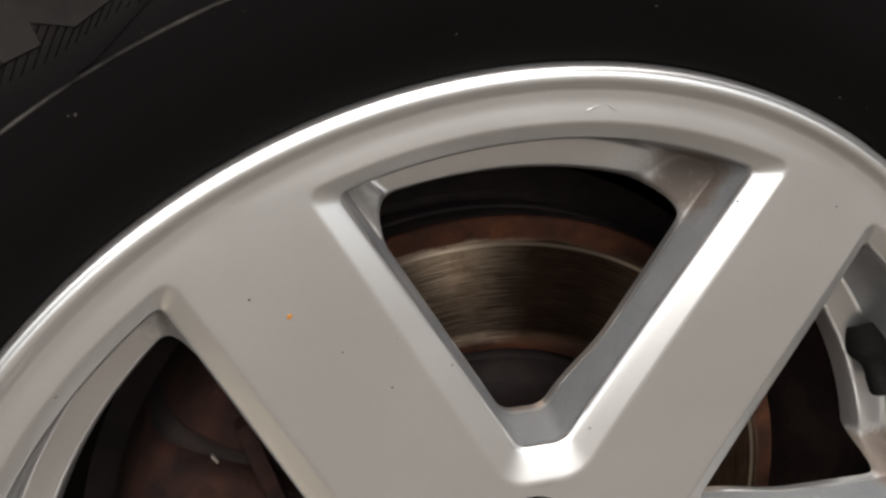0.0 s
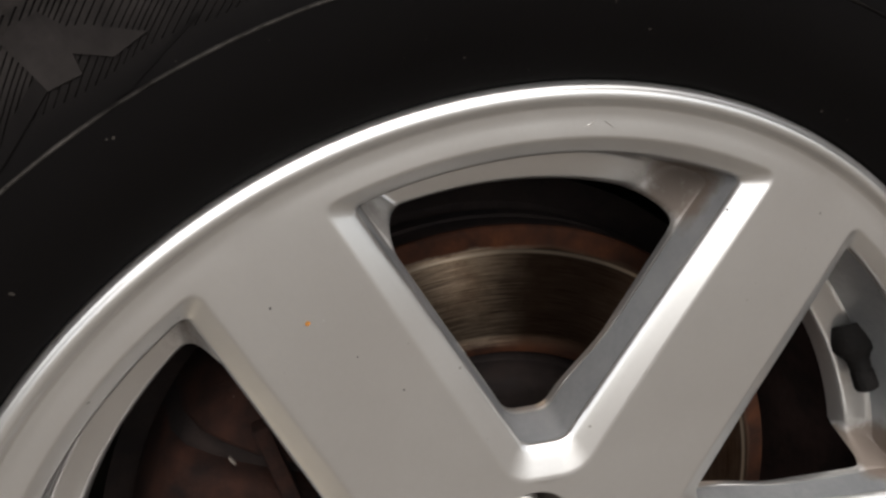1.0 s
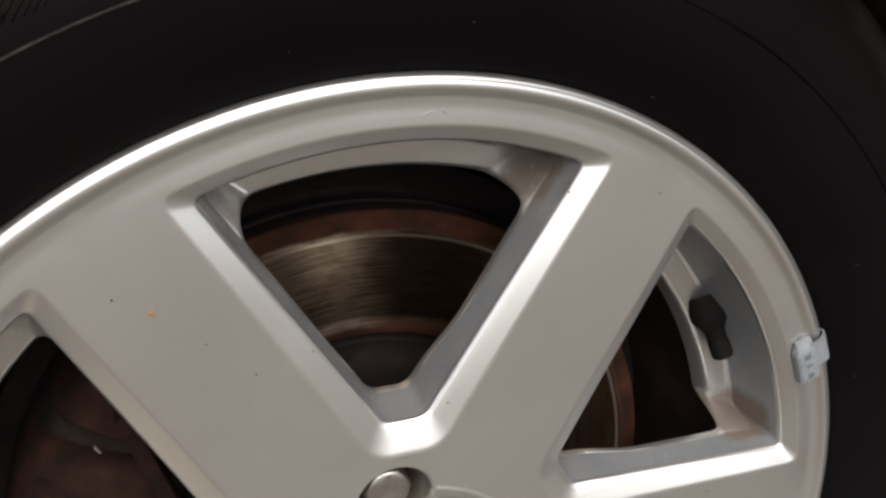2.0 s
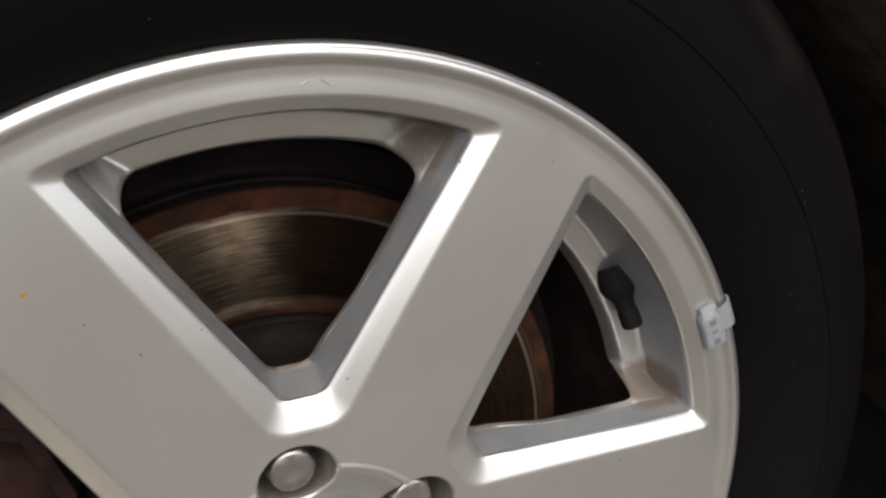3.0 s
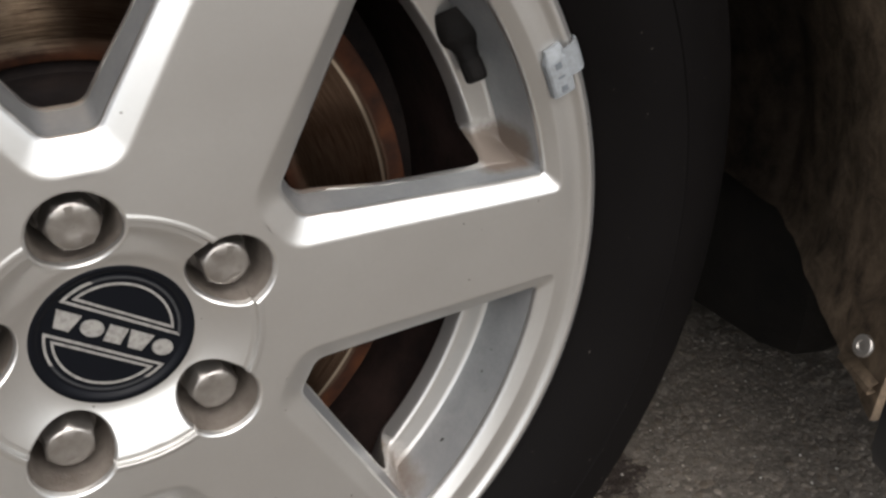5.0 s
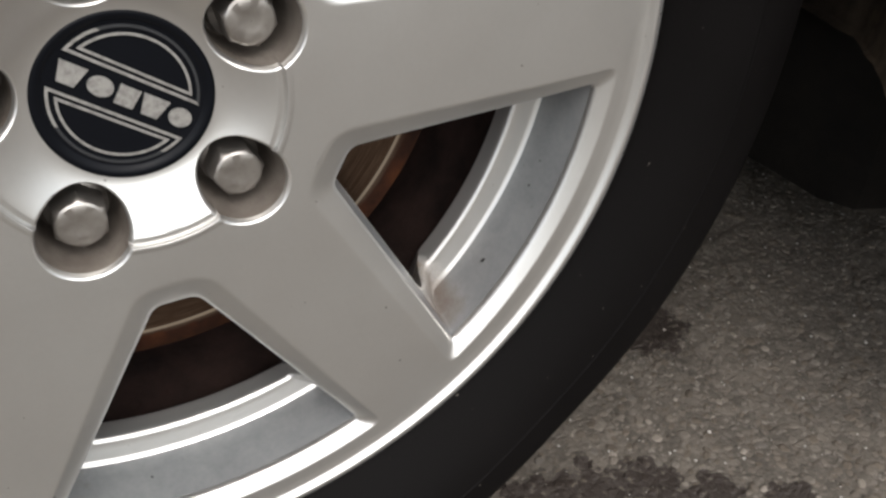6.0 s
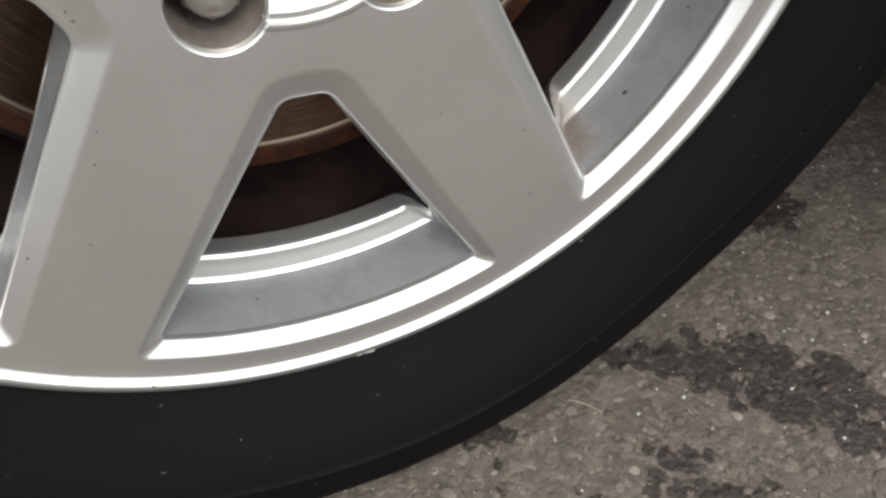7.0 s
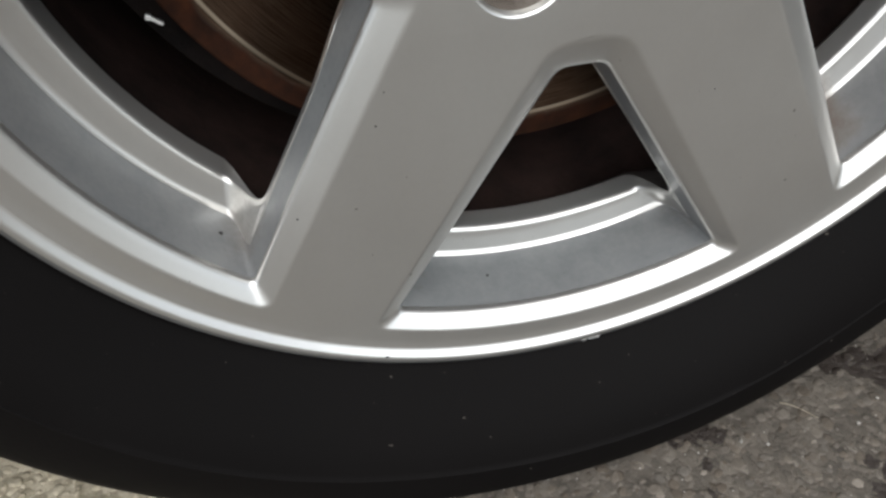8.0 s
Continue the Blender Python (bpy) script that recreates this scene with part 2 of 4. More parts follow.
WET_SPOTS = [(0.162, -0.062, 0.006), (0.173, -0.070, 0.007), (0.185, -0.071, 0.004), (0.075, -0.008, 0.008), (0.086, -0.015, 0.005), (0.063, -0.010, 0.006),
             (0.072, -0.032, 0.004), (0.068, -0.047, 0.003), (0.157, -0.055, 0.004), (0.176, -0.065, 0.004), (0.150, -0.072, 0.005), (0.142, -0.078, 0.004),
             (0.156, -0.083, 0.005), (0.167, -0.085, 0.005), (0.171, -0.093, 0.008), (0.182, -0.097, 0.007), (0.196, -0.103, 0.003), (0.103, -0.061, 0.003),
             (0.110, -0.073, 0.004), (0.207, -0.100, 0.004)]
STAINS = WET_BAND + WET_SPOTS
ALLOY = alloy_material()
# the silver paint again, darker and bluer: shade put into the window walls
INNER = alloy_material("shaded_inner_paint", (0.12, 0.127, 0.136), (0.15, 0.159, 0.17), 0.42, 0.36)
RUBBER = rubber_material()
DISC = disc_material()
ASPHALT = asphalt_material()
CHIPPINGS = asphalt_material("asphalt_chippings", True)
CHROME = material("bolt_steel", (0.5, 0.48, 0.45), 0.3, 0.9)
_v = coords(CHROME)
put(CHROME, "Roughness", ramp(CHROME, noise_tex(CHROME, _v, 300, 3, 0.6), [(0.3, 0.30), (0.7, 0.38)]))
put(CHROME, "Base Color", ramp(CHROME, noise_tex(CHROME, _v, 120, 4, 0.6), [(0.35, (0.33, 0.305, 0.28)), (0.6, (0.41, 0.385, 0.355))]))
CAP_BLACK = material("cap_black_plastic", (0.004, 0.0045, 0.006), 0.3)
CAP_BLACK.node_tree.nodes["Principled BSDF"].inputs["Specular IOR Level"].default_value = 0.10
CAP_SILVER = material("cap_silver_print", (0.40, 0.385, 0.36), 0.38, 0.6)
put(CAP_SILVER, "Base Color", ramp(CAP_SILVER, noise_tex(CAP_SILVER, coords(CAP_SILVER), 420, 4, 0.65), [(0.3, (0.25, 0.24, 0.225)), (0.6, (0.42, 0.405, 0.38))]))
CAP_WORN = material("worn_cap_print", (0.03, 0.031, 0.033), 0.4, 0.2)
WEIGHT = material("coated_zinc", (0.19, 0.205, 0.215), 0.6, 0.0)
put(WEIGHT, "Base Color", ramp(WEIGHT, noise_tex(WEIGHT, coords(WEIGHT), 500, 4, 0.6), [(0.3, (0.165, 0.172, 0.175)), (0.6, (0.205, 0.218, 0.228))]))
WEIGHT_PRINT = material("stamped_grey", (0.10, 0.11, 0.12), 0.6)
VALVE = grime_material("valve_rubber", (0.002, 0.0016, 0.0013), (0.006, 0.0048, 0.004), 90, 0.75)
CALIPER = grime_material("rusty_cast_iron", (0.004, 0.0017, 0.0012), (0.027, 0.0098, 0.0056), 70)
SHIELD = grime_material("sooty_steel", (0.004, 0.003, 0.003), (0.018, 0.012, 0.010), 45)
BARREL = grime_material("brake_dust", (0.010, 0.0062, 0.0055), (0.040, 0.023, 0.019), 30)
LINER = grime_material("mud_dusted_plastic", (0.004, 0.003, 0.0022), (0.045, 0.033, 0.023), 34)
_v = coords(LINER)
_y = node(LINER, "ShaderNodeSeparateXYZ")
link(LINER, _v, _y.inputs[0])
# dried mud, paler over the outer half: the fall of light put into it
_lit_mud = math_node(LINER, 'MULTIPLY', ramp(LINER, _y.outputs[1], [(0.0, 1.0), (0.09, 0.0)]), ramp(LINER, noise_tex(LINER, _v, 42, 7, 0.72, 0.6), [(0.34, 0.1), (0.62, 0.9)]))
_base = LINER.node_tree.nodes["Principled BSDF"].inputs["Base Color"].links[0].from_socket
put(LINER, "Base Color", mix(LINER, _lit_mud, _base, (0.17, 0.125, 0.084)))
PANEL = material("dark_car_paint", (0.02, 0.022, 0.026), 0.3, 0.3, 0.6)
UNDER = grime_material("underseal", (0.004, 0.0035, 0.003), (0.012, 0.010, 0.008), 18)
# dusted alloy, darkened as well for the shade in the bolt recesses
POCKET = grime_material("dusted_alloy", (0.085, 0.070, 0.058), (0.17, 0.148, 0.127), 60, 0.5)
CLIP_STEEL = material("clip_steel", (0.8, 0.79, 0.77), 0.35, 0.5)
STRAW = grime_material("dry_straw", (0.26, 0.22, 0.16), (0.44, 0.38, 0.29), 200, 0.7)
RUST_SPOT = material("rust_speck", (0.33, 0.14, 0.025), 0.9)
TAR = material("tar", (0.012, 0.010, 0.009), 0.7)
CHIP_WHITE = material("bare_metal", (0.6, 0.59, 0.57), 0.4, 0.6)
GRIT = grime_material("grit_stone", (0.16, 0.15, 0.135), (0.5, 0.47, 0.43), 300)


# ---- mesh helpers ----
def finish(name, me, mat, parent=None, label="", at=(0, 0, ZC), angle=32):
    me.materials.append(mat)
    me.polygons.foreach_set("use_smooth", [True] * len(me.polygons))
    me.set_sharp_from_angle(angle=radians(angle))
    ob = new(name, me)
    ob.location = at
    if parent:
        ob.parent = parent
    if label:
        ob["label"] = label
    return ob


def part(name, bm, mat, parent=None, label="", at=(0, 0, ZC), angle=32):
    me = bpy.data.meshes.new(name)
    bmesh.ops.remove_doubles(bm, verts=bm.verts, dist=1e-6)
    bmesh.ops.recalc_face_normals(bm, faces=bm.faces)
    bm.to_mesh(me)
    bm.free()
    return finish(name, me, mat, parent, label, at, angle)


def grid_faces(bm, rows, closed=False):
    """Rows of points, all of one length, joined by quads."""
    vs = [[bm.verts.new(p) for p in row] for row in rows]
    n = len(vs[0])
    for a, b in zip(vs, vs[1:]):
        for i in range(n if closed else n - 1):
            j = (i + 1) % n
            bm.faces.new((a[i], a[j], b[j], b[i]))
    return vs


def polar(r, a, y):
    return (r * math.cos(a), y, r * math.sin(a))


def lathe(profile, n=192, bm=None, closed=False):
    """Turn a profile of (radius, depth) about the wheel's axle."""
    bm = bm or bmesh.new()
    prof = profile + profile[:1] if closed else profile
    rows = [[polar(r, 2 * math.pi * i / n, y) for i in range(n)] for r, y in prof]
    grid_faces(bm, rows, closed=True)
    return bm


def box(bm, size, at=(0, 0, 0), turn=None, bevel=0.0):
    made = bmesh.ops.create_cube(bm, size=1.0)["verts"]
    m = Matrix.Translation(at) @ (turn or Matrix()) @ Matrix.Diagonal((*size, 1))
    bmesh.ops.transform(bm, matrix=m, verts=made)
    if bevel:
        es = list({e for v in made for e in v.link_edges})
        bmesh.ops.bevel(bm, geom=es, offset=bevel, segments=2, affect='EDGES', profile=0.6)


def smooth(a, b, x):
    t = min(1.0, max(0.0, (x - a) / (b - a)))
    return t * t * (3 - 2 * t)


# ---- the wheel's alloy rim ----
WINDOWS = [radians(88.3 + 60 * k) for k in range(6)]
BOLTS = [radians(94.2 + 72 * k) for k in range(5)]
HUB_R, FACE_R = 0.0755, 0.2268
N_TIP, N_SIDE, N_ARC, N_FIL = 36, 30, 96, 14


def face_y(r, d=1.0):
    """Depth of the spokes' front face; d: distance from the spoke's middle line."""
    return 0.003 * (1 - smooth(0.085, 0.216, r)) + 0.0001 * smooth(0.2185, 0.2240, r) - 0.0005 * smooth(0.2235, 0.2275, r)


def window_outline(tu, tv, slope, R, d_tip, d_out):
    """Closed outline of a spoke window, in its own axes (outward, sideways), always with as many points."""
    c, s = math.cos(radians(slope)), math.sin(radians(slope))
    b = tu * c + tv * s
    k = -b + math.sqrt(b * b - (tu * tu + tv * tv - R * R))
    ou, ov = tu + k * c, tv + k * s
    oa = math.atan2(ov, ou)

    def fillet(p0, pc, p1):
        return [tuple((1 - t) ** 2 * a + 2 * t * (1 - t) * q + t * t * e for a, q, e in zip(p0, pc, p1))
                for t in [i / N_FIL for i in range(N_FIL)]]

    def line(p0, p1, n):
        return [tuple(a + (b_ - a) * i / n for a, b_ in zip(p0, p1)) for i in range(n)]

    da = d_out / R
    t0, t1 = (tu, -tv + d_tip), (tu, tv - d_tip)
    s0, s1 = (tu + d_tip * c, tv + d_tip * s), (ou - d_out * c, ov - d_out * s)
    a0 = (R * math.cos(oa - da), R * math.sin(oa - da))
    a1 = (a0[0], -a0[1])
    pts = line(t0, t1, N_TIP) + fillet(t1, (tu, tv), s0) + line(s0, s1, N_SIDE) + fillet(s1, (ou, ov), a0)
    pts += [(R * math.cos(q), R * math.sin(q)) for q in [(oa - da) * (1 - 2 * i / N_ARC) for i in range(N_ARC)]]
    pts += fillet(a1, (ou, -ov), (s1[0], -s1[1])) + line((s1[0], -s1[1]), (s0[0], -s0[1]), N_SIDE)
    pts += fillet((s0[0], -s0[1]), (tu, -tv), t0)
    return pts


N_LOOP = N_TIP + 2 * N_SIDE + N_ARC + 4 * N_FIL
I_ARC0 = N_TIP + N_FIL + N_SIDE          # where the outer rim of the window begins
I_ARC1 = I_ARC0 + 2 * N_FIL + N_ARC


def sector_outline(half, r0, r1):
    c, s = math.cos(half), math.sin(half)
    n_in = N_TIP + N_FIL
    inner = [(r0 * math.cos(a), r0 * math.sin(a)) for a in [-half + 2 * half * (i / N_TIP) for i in range(N_TIP)]]
    inner += [(r0 * c, r0 * s)] * N_FIL
    side = [((r0 + (r1 - r0) * i / N_SIDE) * c, (r0 + (r1 - r0) * i / N_SIDE) * s) for i in range(N_SIDE)]
    corner = [(r1 * c, r1 * s)] * N_FIL
    arc = [(r1 * math.cos(a), r1 * math.sin(a)) for a in [half - 2 * half * i / N_ARC for i in range(N_ARC)]]
    corner2 = [(r1 * c, -r1 * s)] * N_FIL
    side2 = [((r1 + (r0 - r1) * i / N_SIDE) * c, -(r1 + (r0 - r1) * i / N_SIDE) * s) for i in range(N_SIDE)]
    return inner + side + corner + arc + corner2 + side2 + [(r0 * c, -r0 * s)] * N_FIL


def lerp(a, b, t):
    return [tuple(p + (q - p) * t for p, q in zip(u, v)) for u, v in zip(a, b)]


def window_rows():
    """Loops of one window sector from the spoke's middle lines down into the opening: (u, v, depth)."""
    sector = sector_outline(radians(30), HUB_R, FACE_R)
    out = window_outline(0.0767, 0.0152, 31.0, 0.2170, 0.009, 0.006)
    crease = window_outline(0.0908, 0.0092, 32.4, 0.2098, 0.0045, 0.0036)
    deep = window_outline(0.0950, 0.0088, 32.4, 0.2053, 0.005, 0.006)
    hole = window_outline(0.0955, 0.0087, 32.4, 0.1910, 0.005, 0.013)
    back = window_outline(0.0860, 0.0130, 32.4, 0.2010, 0.005, 0.012)
    rows, marks = [], []

    def add(pts, depth):
        rows.append([(u, v, depth(i, math.hypot(u, v))) for i, (u, v) in enumerate(pts)])

    def on_arc(i):
        return smooth(I_ARC0 - 2, I_ARC0 + N_FIL, i) * (1 - smooth(I_ARC1 - N_FIL, I_ARC1 + 2, i))

    def ledge(i):
        """0 at the window's outer corners, 1 along the ledge between them."""
        return smooth(I_ARC0 + 3, I_ARC0 + N_FIL + 1, i) * (1 - smooth(I_ARC1 - N_FIL - 1, I_ARC1 - 3, i))

    for k in range(8):
        t = k / 8
        ring = []
        for u, v in lerp(sector, out, 1 - (1 - t) ** 1.5):
            r = math.hypot(u, v)
            g = max(1.0, (HUB_R + 0.0002 * k) / r)
            ring.append((u * g, v * g))
        add(ring, lambda i, r: face_y(r))
    for t in (0.0, 0.03, 0.06, 0.09, 0.12, 0.15, 0.18, 0.21, 0.42, 0.6, 0.85, 0.90, 0.95, 1.0):
        dy = 0.0130 * t * t if t < 0.21 else 0.000573 + 0.00546 * (t - 0.21) + 0.0010 * smooth(0.86, 1.06, t)
        add(lerp(out, crease, t), lambda i, r: face_y(r) + dy)
    def tip(i):
        """1 at the window's inner end."""
        j = i + N_FIL if i < N_LOOP / 2 else i - N_LOOP + N_FIL
        return smooth(-14, 0, j) * (1 - smooth(N_TIP + 2 * N_FIL, N_TIP + 2 * N_FIL + 14, j))

    def floor(i):
        return 0.0195 + 0.0070 * tip(i) + 0.0005 * on_arc(i) * (1 - ledge(i)) + 0.0174 * ledge(i)

    # the outer wall keeps its slope where the ledge ends and the floor rises
    deep = [tuple(a + (b - a) * (1 - on_arc(i) * (1 - (floor(i) - 0.0073) / 0.0284)) for a, b in zip(p, q)) for i, (p, q) in enumerate(zip(crease, deep))]
    for t in (0.03, 0.07, 0.3, 0.65, 0.94):
        if t == 0.07:
            marks.append(len(rows))
        add(lerp(crease, deep, t), lambda i, r: (face_y(r) + 0.0059) * (1 - t) + floor(i) * t)
    marks.append(len(rows))
    for t, dy in ((0.0, 0.0), (0.04, 0.0008), (0.09, 0.0015), (0.14, 0.0019), (0.2, 0.0021), (0.5, 0.0027), (0.8, 0.0033), (0.86, 0.0036), (0.93, 0.0047), (0.97, 0.0060), (1.0, 0.0085)):
        add(lerp(deep, hole, t), lambda i, r: floor(i) + dy * (0.35 + 0.65 * ledge(i)))
    for grow, dy in ((0.003, 0.0110), (0.006, 0.0140)):
        add([(u * (1 - grow * ledge(i)), v * (1 - grow * ledge(i))) for i, (u, v) in enumerate(hole)], lambda i, r: floor(i) + dy * ledge(i) + 0.0042 * (1 - ledge(i)))
    add(lerp(hole, back, 0.12), lambda i, r: floor(i) + 0.0055 + 0.0115 * ledge(i))
    add(lerp(hole, back, 0.5), lambda i, r: floor(i) + 0.008 + 0.0115 * ledge(i))
    add(back, lambda i, r: floor(i) + 0.011 + 0.0115 * ledge(i))
    add(sector, lambda i, r: 0.040 + 0.018 * smooth(0.1, 0.2, r))
    return rows, marks


def hub_y(r):
    """Depth of the hub face: flat collar, a step round the dished centre, the dish down to the cap."""
    if r > 0.0577:
        return 0.003 - 0.0004 * smooth(0.0606, 0.0586, r)
    if r > 0.0545:
        return 0.0026 + 0.0024 * smooth(0.0577, 0.0567, r)
    return 0.0050 + 0.0121 * smooth(0.0600, 0.0310, r) - 0.0121 * smooth(0.0600, 0.0310, 0.0545)


def dirty(ob):
    """Brake dust gathers in the outer corners of the windows, most in the upper ones, and on the inner edge of the ledge."""
    dirt = ob.data.attributes.new("dirt", 'FLOAT', 'POINT')
    values = []
    for v in ob.data.vertices:
        x, y, z = v.co
        r, a = math.hypot(x, z), math.degrees(math.atan2(z, x)) - 88.3
        q = (a + 30) % 60 - 30
        k = round((a - q) / 60) % 6
        right, left = ((0.92, 0.62), (0.6, 0.5), (0.45, 0.45), (0.34, 0.30), (0.72, 0.22), (1.1, 0.25))[k]
        deep = smooth(0.008, 0.018, y) * (1 - smooth(0.046, 0.05, y)) * smooth(0.172, 0.192, r)
        values.append(deep * (right * smooth(-12.5, -18.0, q) + left * smooth(15.0, 19.5, q)) + 0.04 * smooth(0.02, 0.035, y)
                      + 0.8 * smooth(0.039, 0.043, y) * smooth(0.1905, 0.1885, r) * smooth(0.15, 0.17, r))
    dirt.data.foreach_set("value", values)


def build_rim(parent):
    bm = bmesh.new()
    rows, (top, foot) = window_rows()
    for a in WINDOWS:
        c, s = math.cos(a), math.sin(a)
        turned = [[(u * c - v * s, y, u * s + v * c) for u, v, y in row] for row in rows]
        grid_faces(bm, turned[:top + 1], closed=True)
        grid_faces(bm, turned[foot:], closed=True)
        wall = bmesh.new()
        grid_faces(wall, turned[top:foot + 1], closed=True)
        dirty(part("window_wall", wall, INNER, parent, "spoke window wall, its silver paint darkened blue-grey for shade", angle=38))
    # hub with its five bolt pockets
    half, R0, n = radians(36), 0.0328, 24
    for a in BOLTS:
        c, s = math.cos(a), math.sin(a)
        edge, ring = [], []
        # closely spaced where the step round the dish crosses the joint
        side = [R0 + (0.0555 - R0) * k / 24 for k in range(24)] + [0.0555 + 0.0145 * k / 96 for k in range(96)] + [0.070 + (HUB_R - 0.070) * k / 8 for k in range(9)]
        segs = [((lambda t: (R0, -half + 2 * half * t)), 48), ((lambda t: (side[round(t * 128)], half)), 128),
                ((lambda t: (HUB_R, half - 2 * half * t)), 72), ((lambda t: (side[128 - round(t * 128)], -half)), 128)]
        for f, k in segs:
            for i in range(k):
                r, q = f(i / k)
                edge.append((r * math.cos(q), r * math.sin(q)))
        for u, v in edge:
            q = math.atan2(v, u - 0.0545)
            ring.append((0.0545 + 0.0186 * math.cos(q), 0.0186 * math.sin(q)))
        rows2 = []
        for k in range(81):
            t = k / 80
            rows2.append([(u, v, hub_y(math.hypot(u, v))) for u, v in lerp(edge, ring, t)])
        low = [y for _, _, y in rows2[-1]]
        mid = [(0.054, 0.0)] * len(ring)
        for shrink, dy in ((0.02, 0.0002), (0.05, 0.0008), (0.07, 0.0018), (0.085, 0.003)):
            rows2.append([(u, v, y + dy) for (u, v), y in zip(lerp(ring, mid, shrink), low)])
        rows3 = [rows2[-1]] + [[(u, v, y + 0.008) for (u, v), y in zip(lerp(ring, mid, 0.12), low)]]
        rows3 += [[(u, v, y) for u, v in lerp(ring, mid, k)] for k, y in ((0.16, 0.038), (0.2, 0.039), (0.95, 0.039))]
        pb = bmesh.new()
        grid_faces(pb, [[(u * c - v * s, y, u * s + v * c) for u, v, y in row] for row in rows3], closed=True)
        part("bolt_pocket", pb, POCKET, parent, "brake-dust stained bolt recess, darkened for its shade")
        grid_faces(bm, [[(u * c - v * s, y, u * s + v * c) for u, v, y in row] for row in rows2], closed=True)
    rim = part("rim", bm, ALLOY, parent, "silver lacquered six-spoke alloy face", angle=38)
    dirty(rim)
    lip = lathe([(0.2268, -0.00038), (0.2273, -0.0006), (0.2278, -0.0009), (0.2283, -0.0014), (0.2288, -0.0020), (0.2293, -0.0026), (0.2297, -0.0030), (0.2302, -0.0033),
                 (0.2308, -0.0034), (0.2316, -0.0034), (0.2324, -0.00325), (0.2330, -0.0030), (0.2334, -0.0027), (0.2338, -0.0025), (0.2342, -0.00235), (0.2346, -0.0021), (0.2351, -0.0015), (0.2355, -0.0007),
                 (0.2357, 0.0), (0.2358, 0.0010), (0.2350, 0.008), (0.218, 0.012), (0.214, 0.03)], 256)
    part("rim_lip", lip, ALLOY, parent, "bright outer flange", angle=50)
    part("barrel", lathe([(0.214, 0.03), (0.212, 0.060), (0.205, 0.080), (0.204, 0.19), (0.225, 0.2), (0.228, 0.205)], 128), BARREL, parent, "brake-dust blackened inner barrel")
    return rim


def build_bolt(parent):
    """Six-sided wheel bolt with a round domed top."""
    bm = bmesh.new()
    rows = []
    n = 48
    for rad, hexed, y in ((0.0125, 0.0, 0.039), (0.0125, 0.0, 0.0295), (0.0108, 1.0, 0.0285), (0.0108, 1.0, 0.0165), (0.0106, 0.75, 0.0150),
                          (0.0098, 0.1, 0.0136), (0.0088, 0.0, 0.0130), (0.0046, 0.0, 0.0127), (0.0040, 0.0, 0.01285), (0.0002, 0.0, 0.01285)):
        row = []
        for i in range(n):
            q = 2 * math.pi * i / n
            h = math.cos(math.pi / 6) / math.cos((q % (math.pi / 3)) - math.pi / 6) * 1.06
            k = rad * (1 + hexed * (h - 1))
            row.append((k * math.cos(q), y, k * math.sin(q)))
        rows.append(row)
    grid_faces(bm, rows, closed=True)
    me_ob = part("lug_bolt", bm, CHROME, parent, "bright hexagonal steel wheel bolt", at=polar(0.054, BOLTS[0], 0)[:2] + (ZC + 0.054 * math.sin(BOLTS[0]),), angle=28)
    for k, a in enumerate(BOLTS[1:]):
        o = me_ob.copy()
        scene.collection.objects.link(o)
        o.location = (0.054 * math.cos(a), 0, ZC + 0.054 * math.sin(a))
        o.rotation_euler = (0, 0.3 + 0.37 * k, 0)


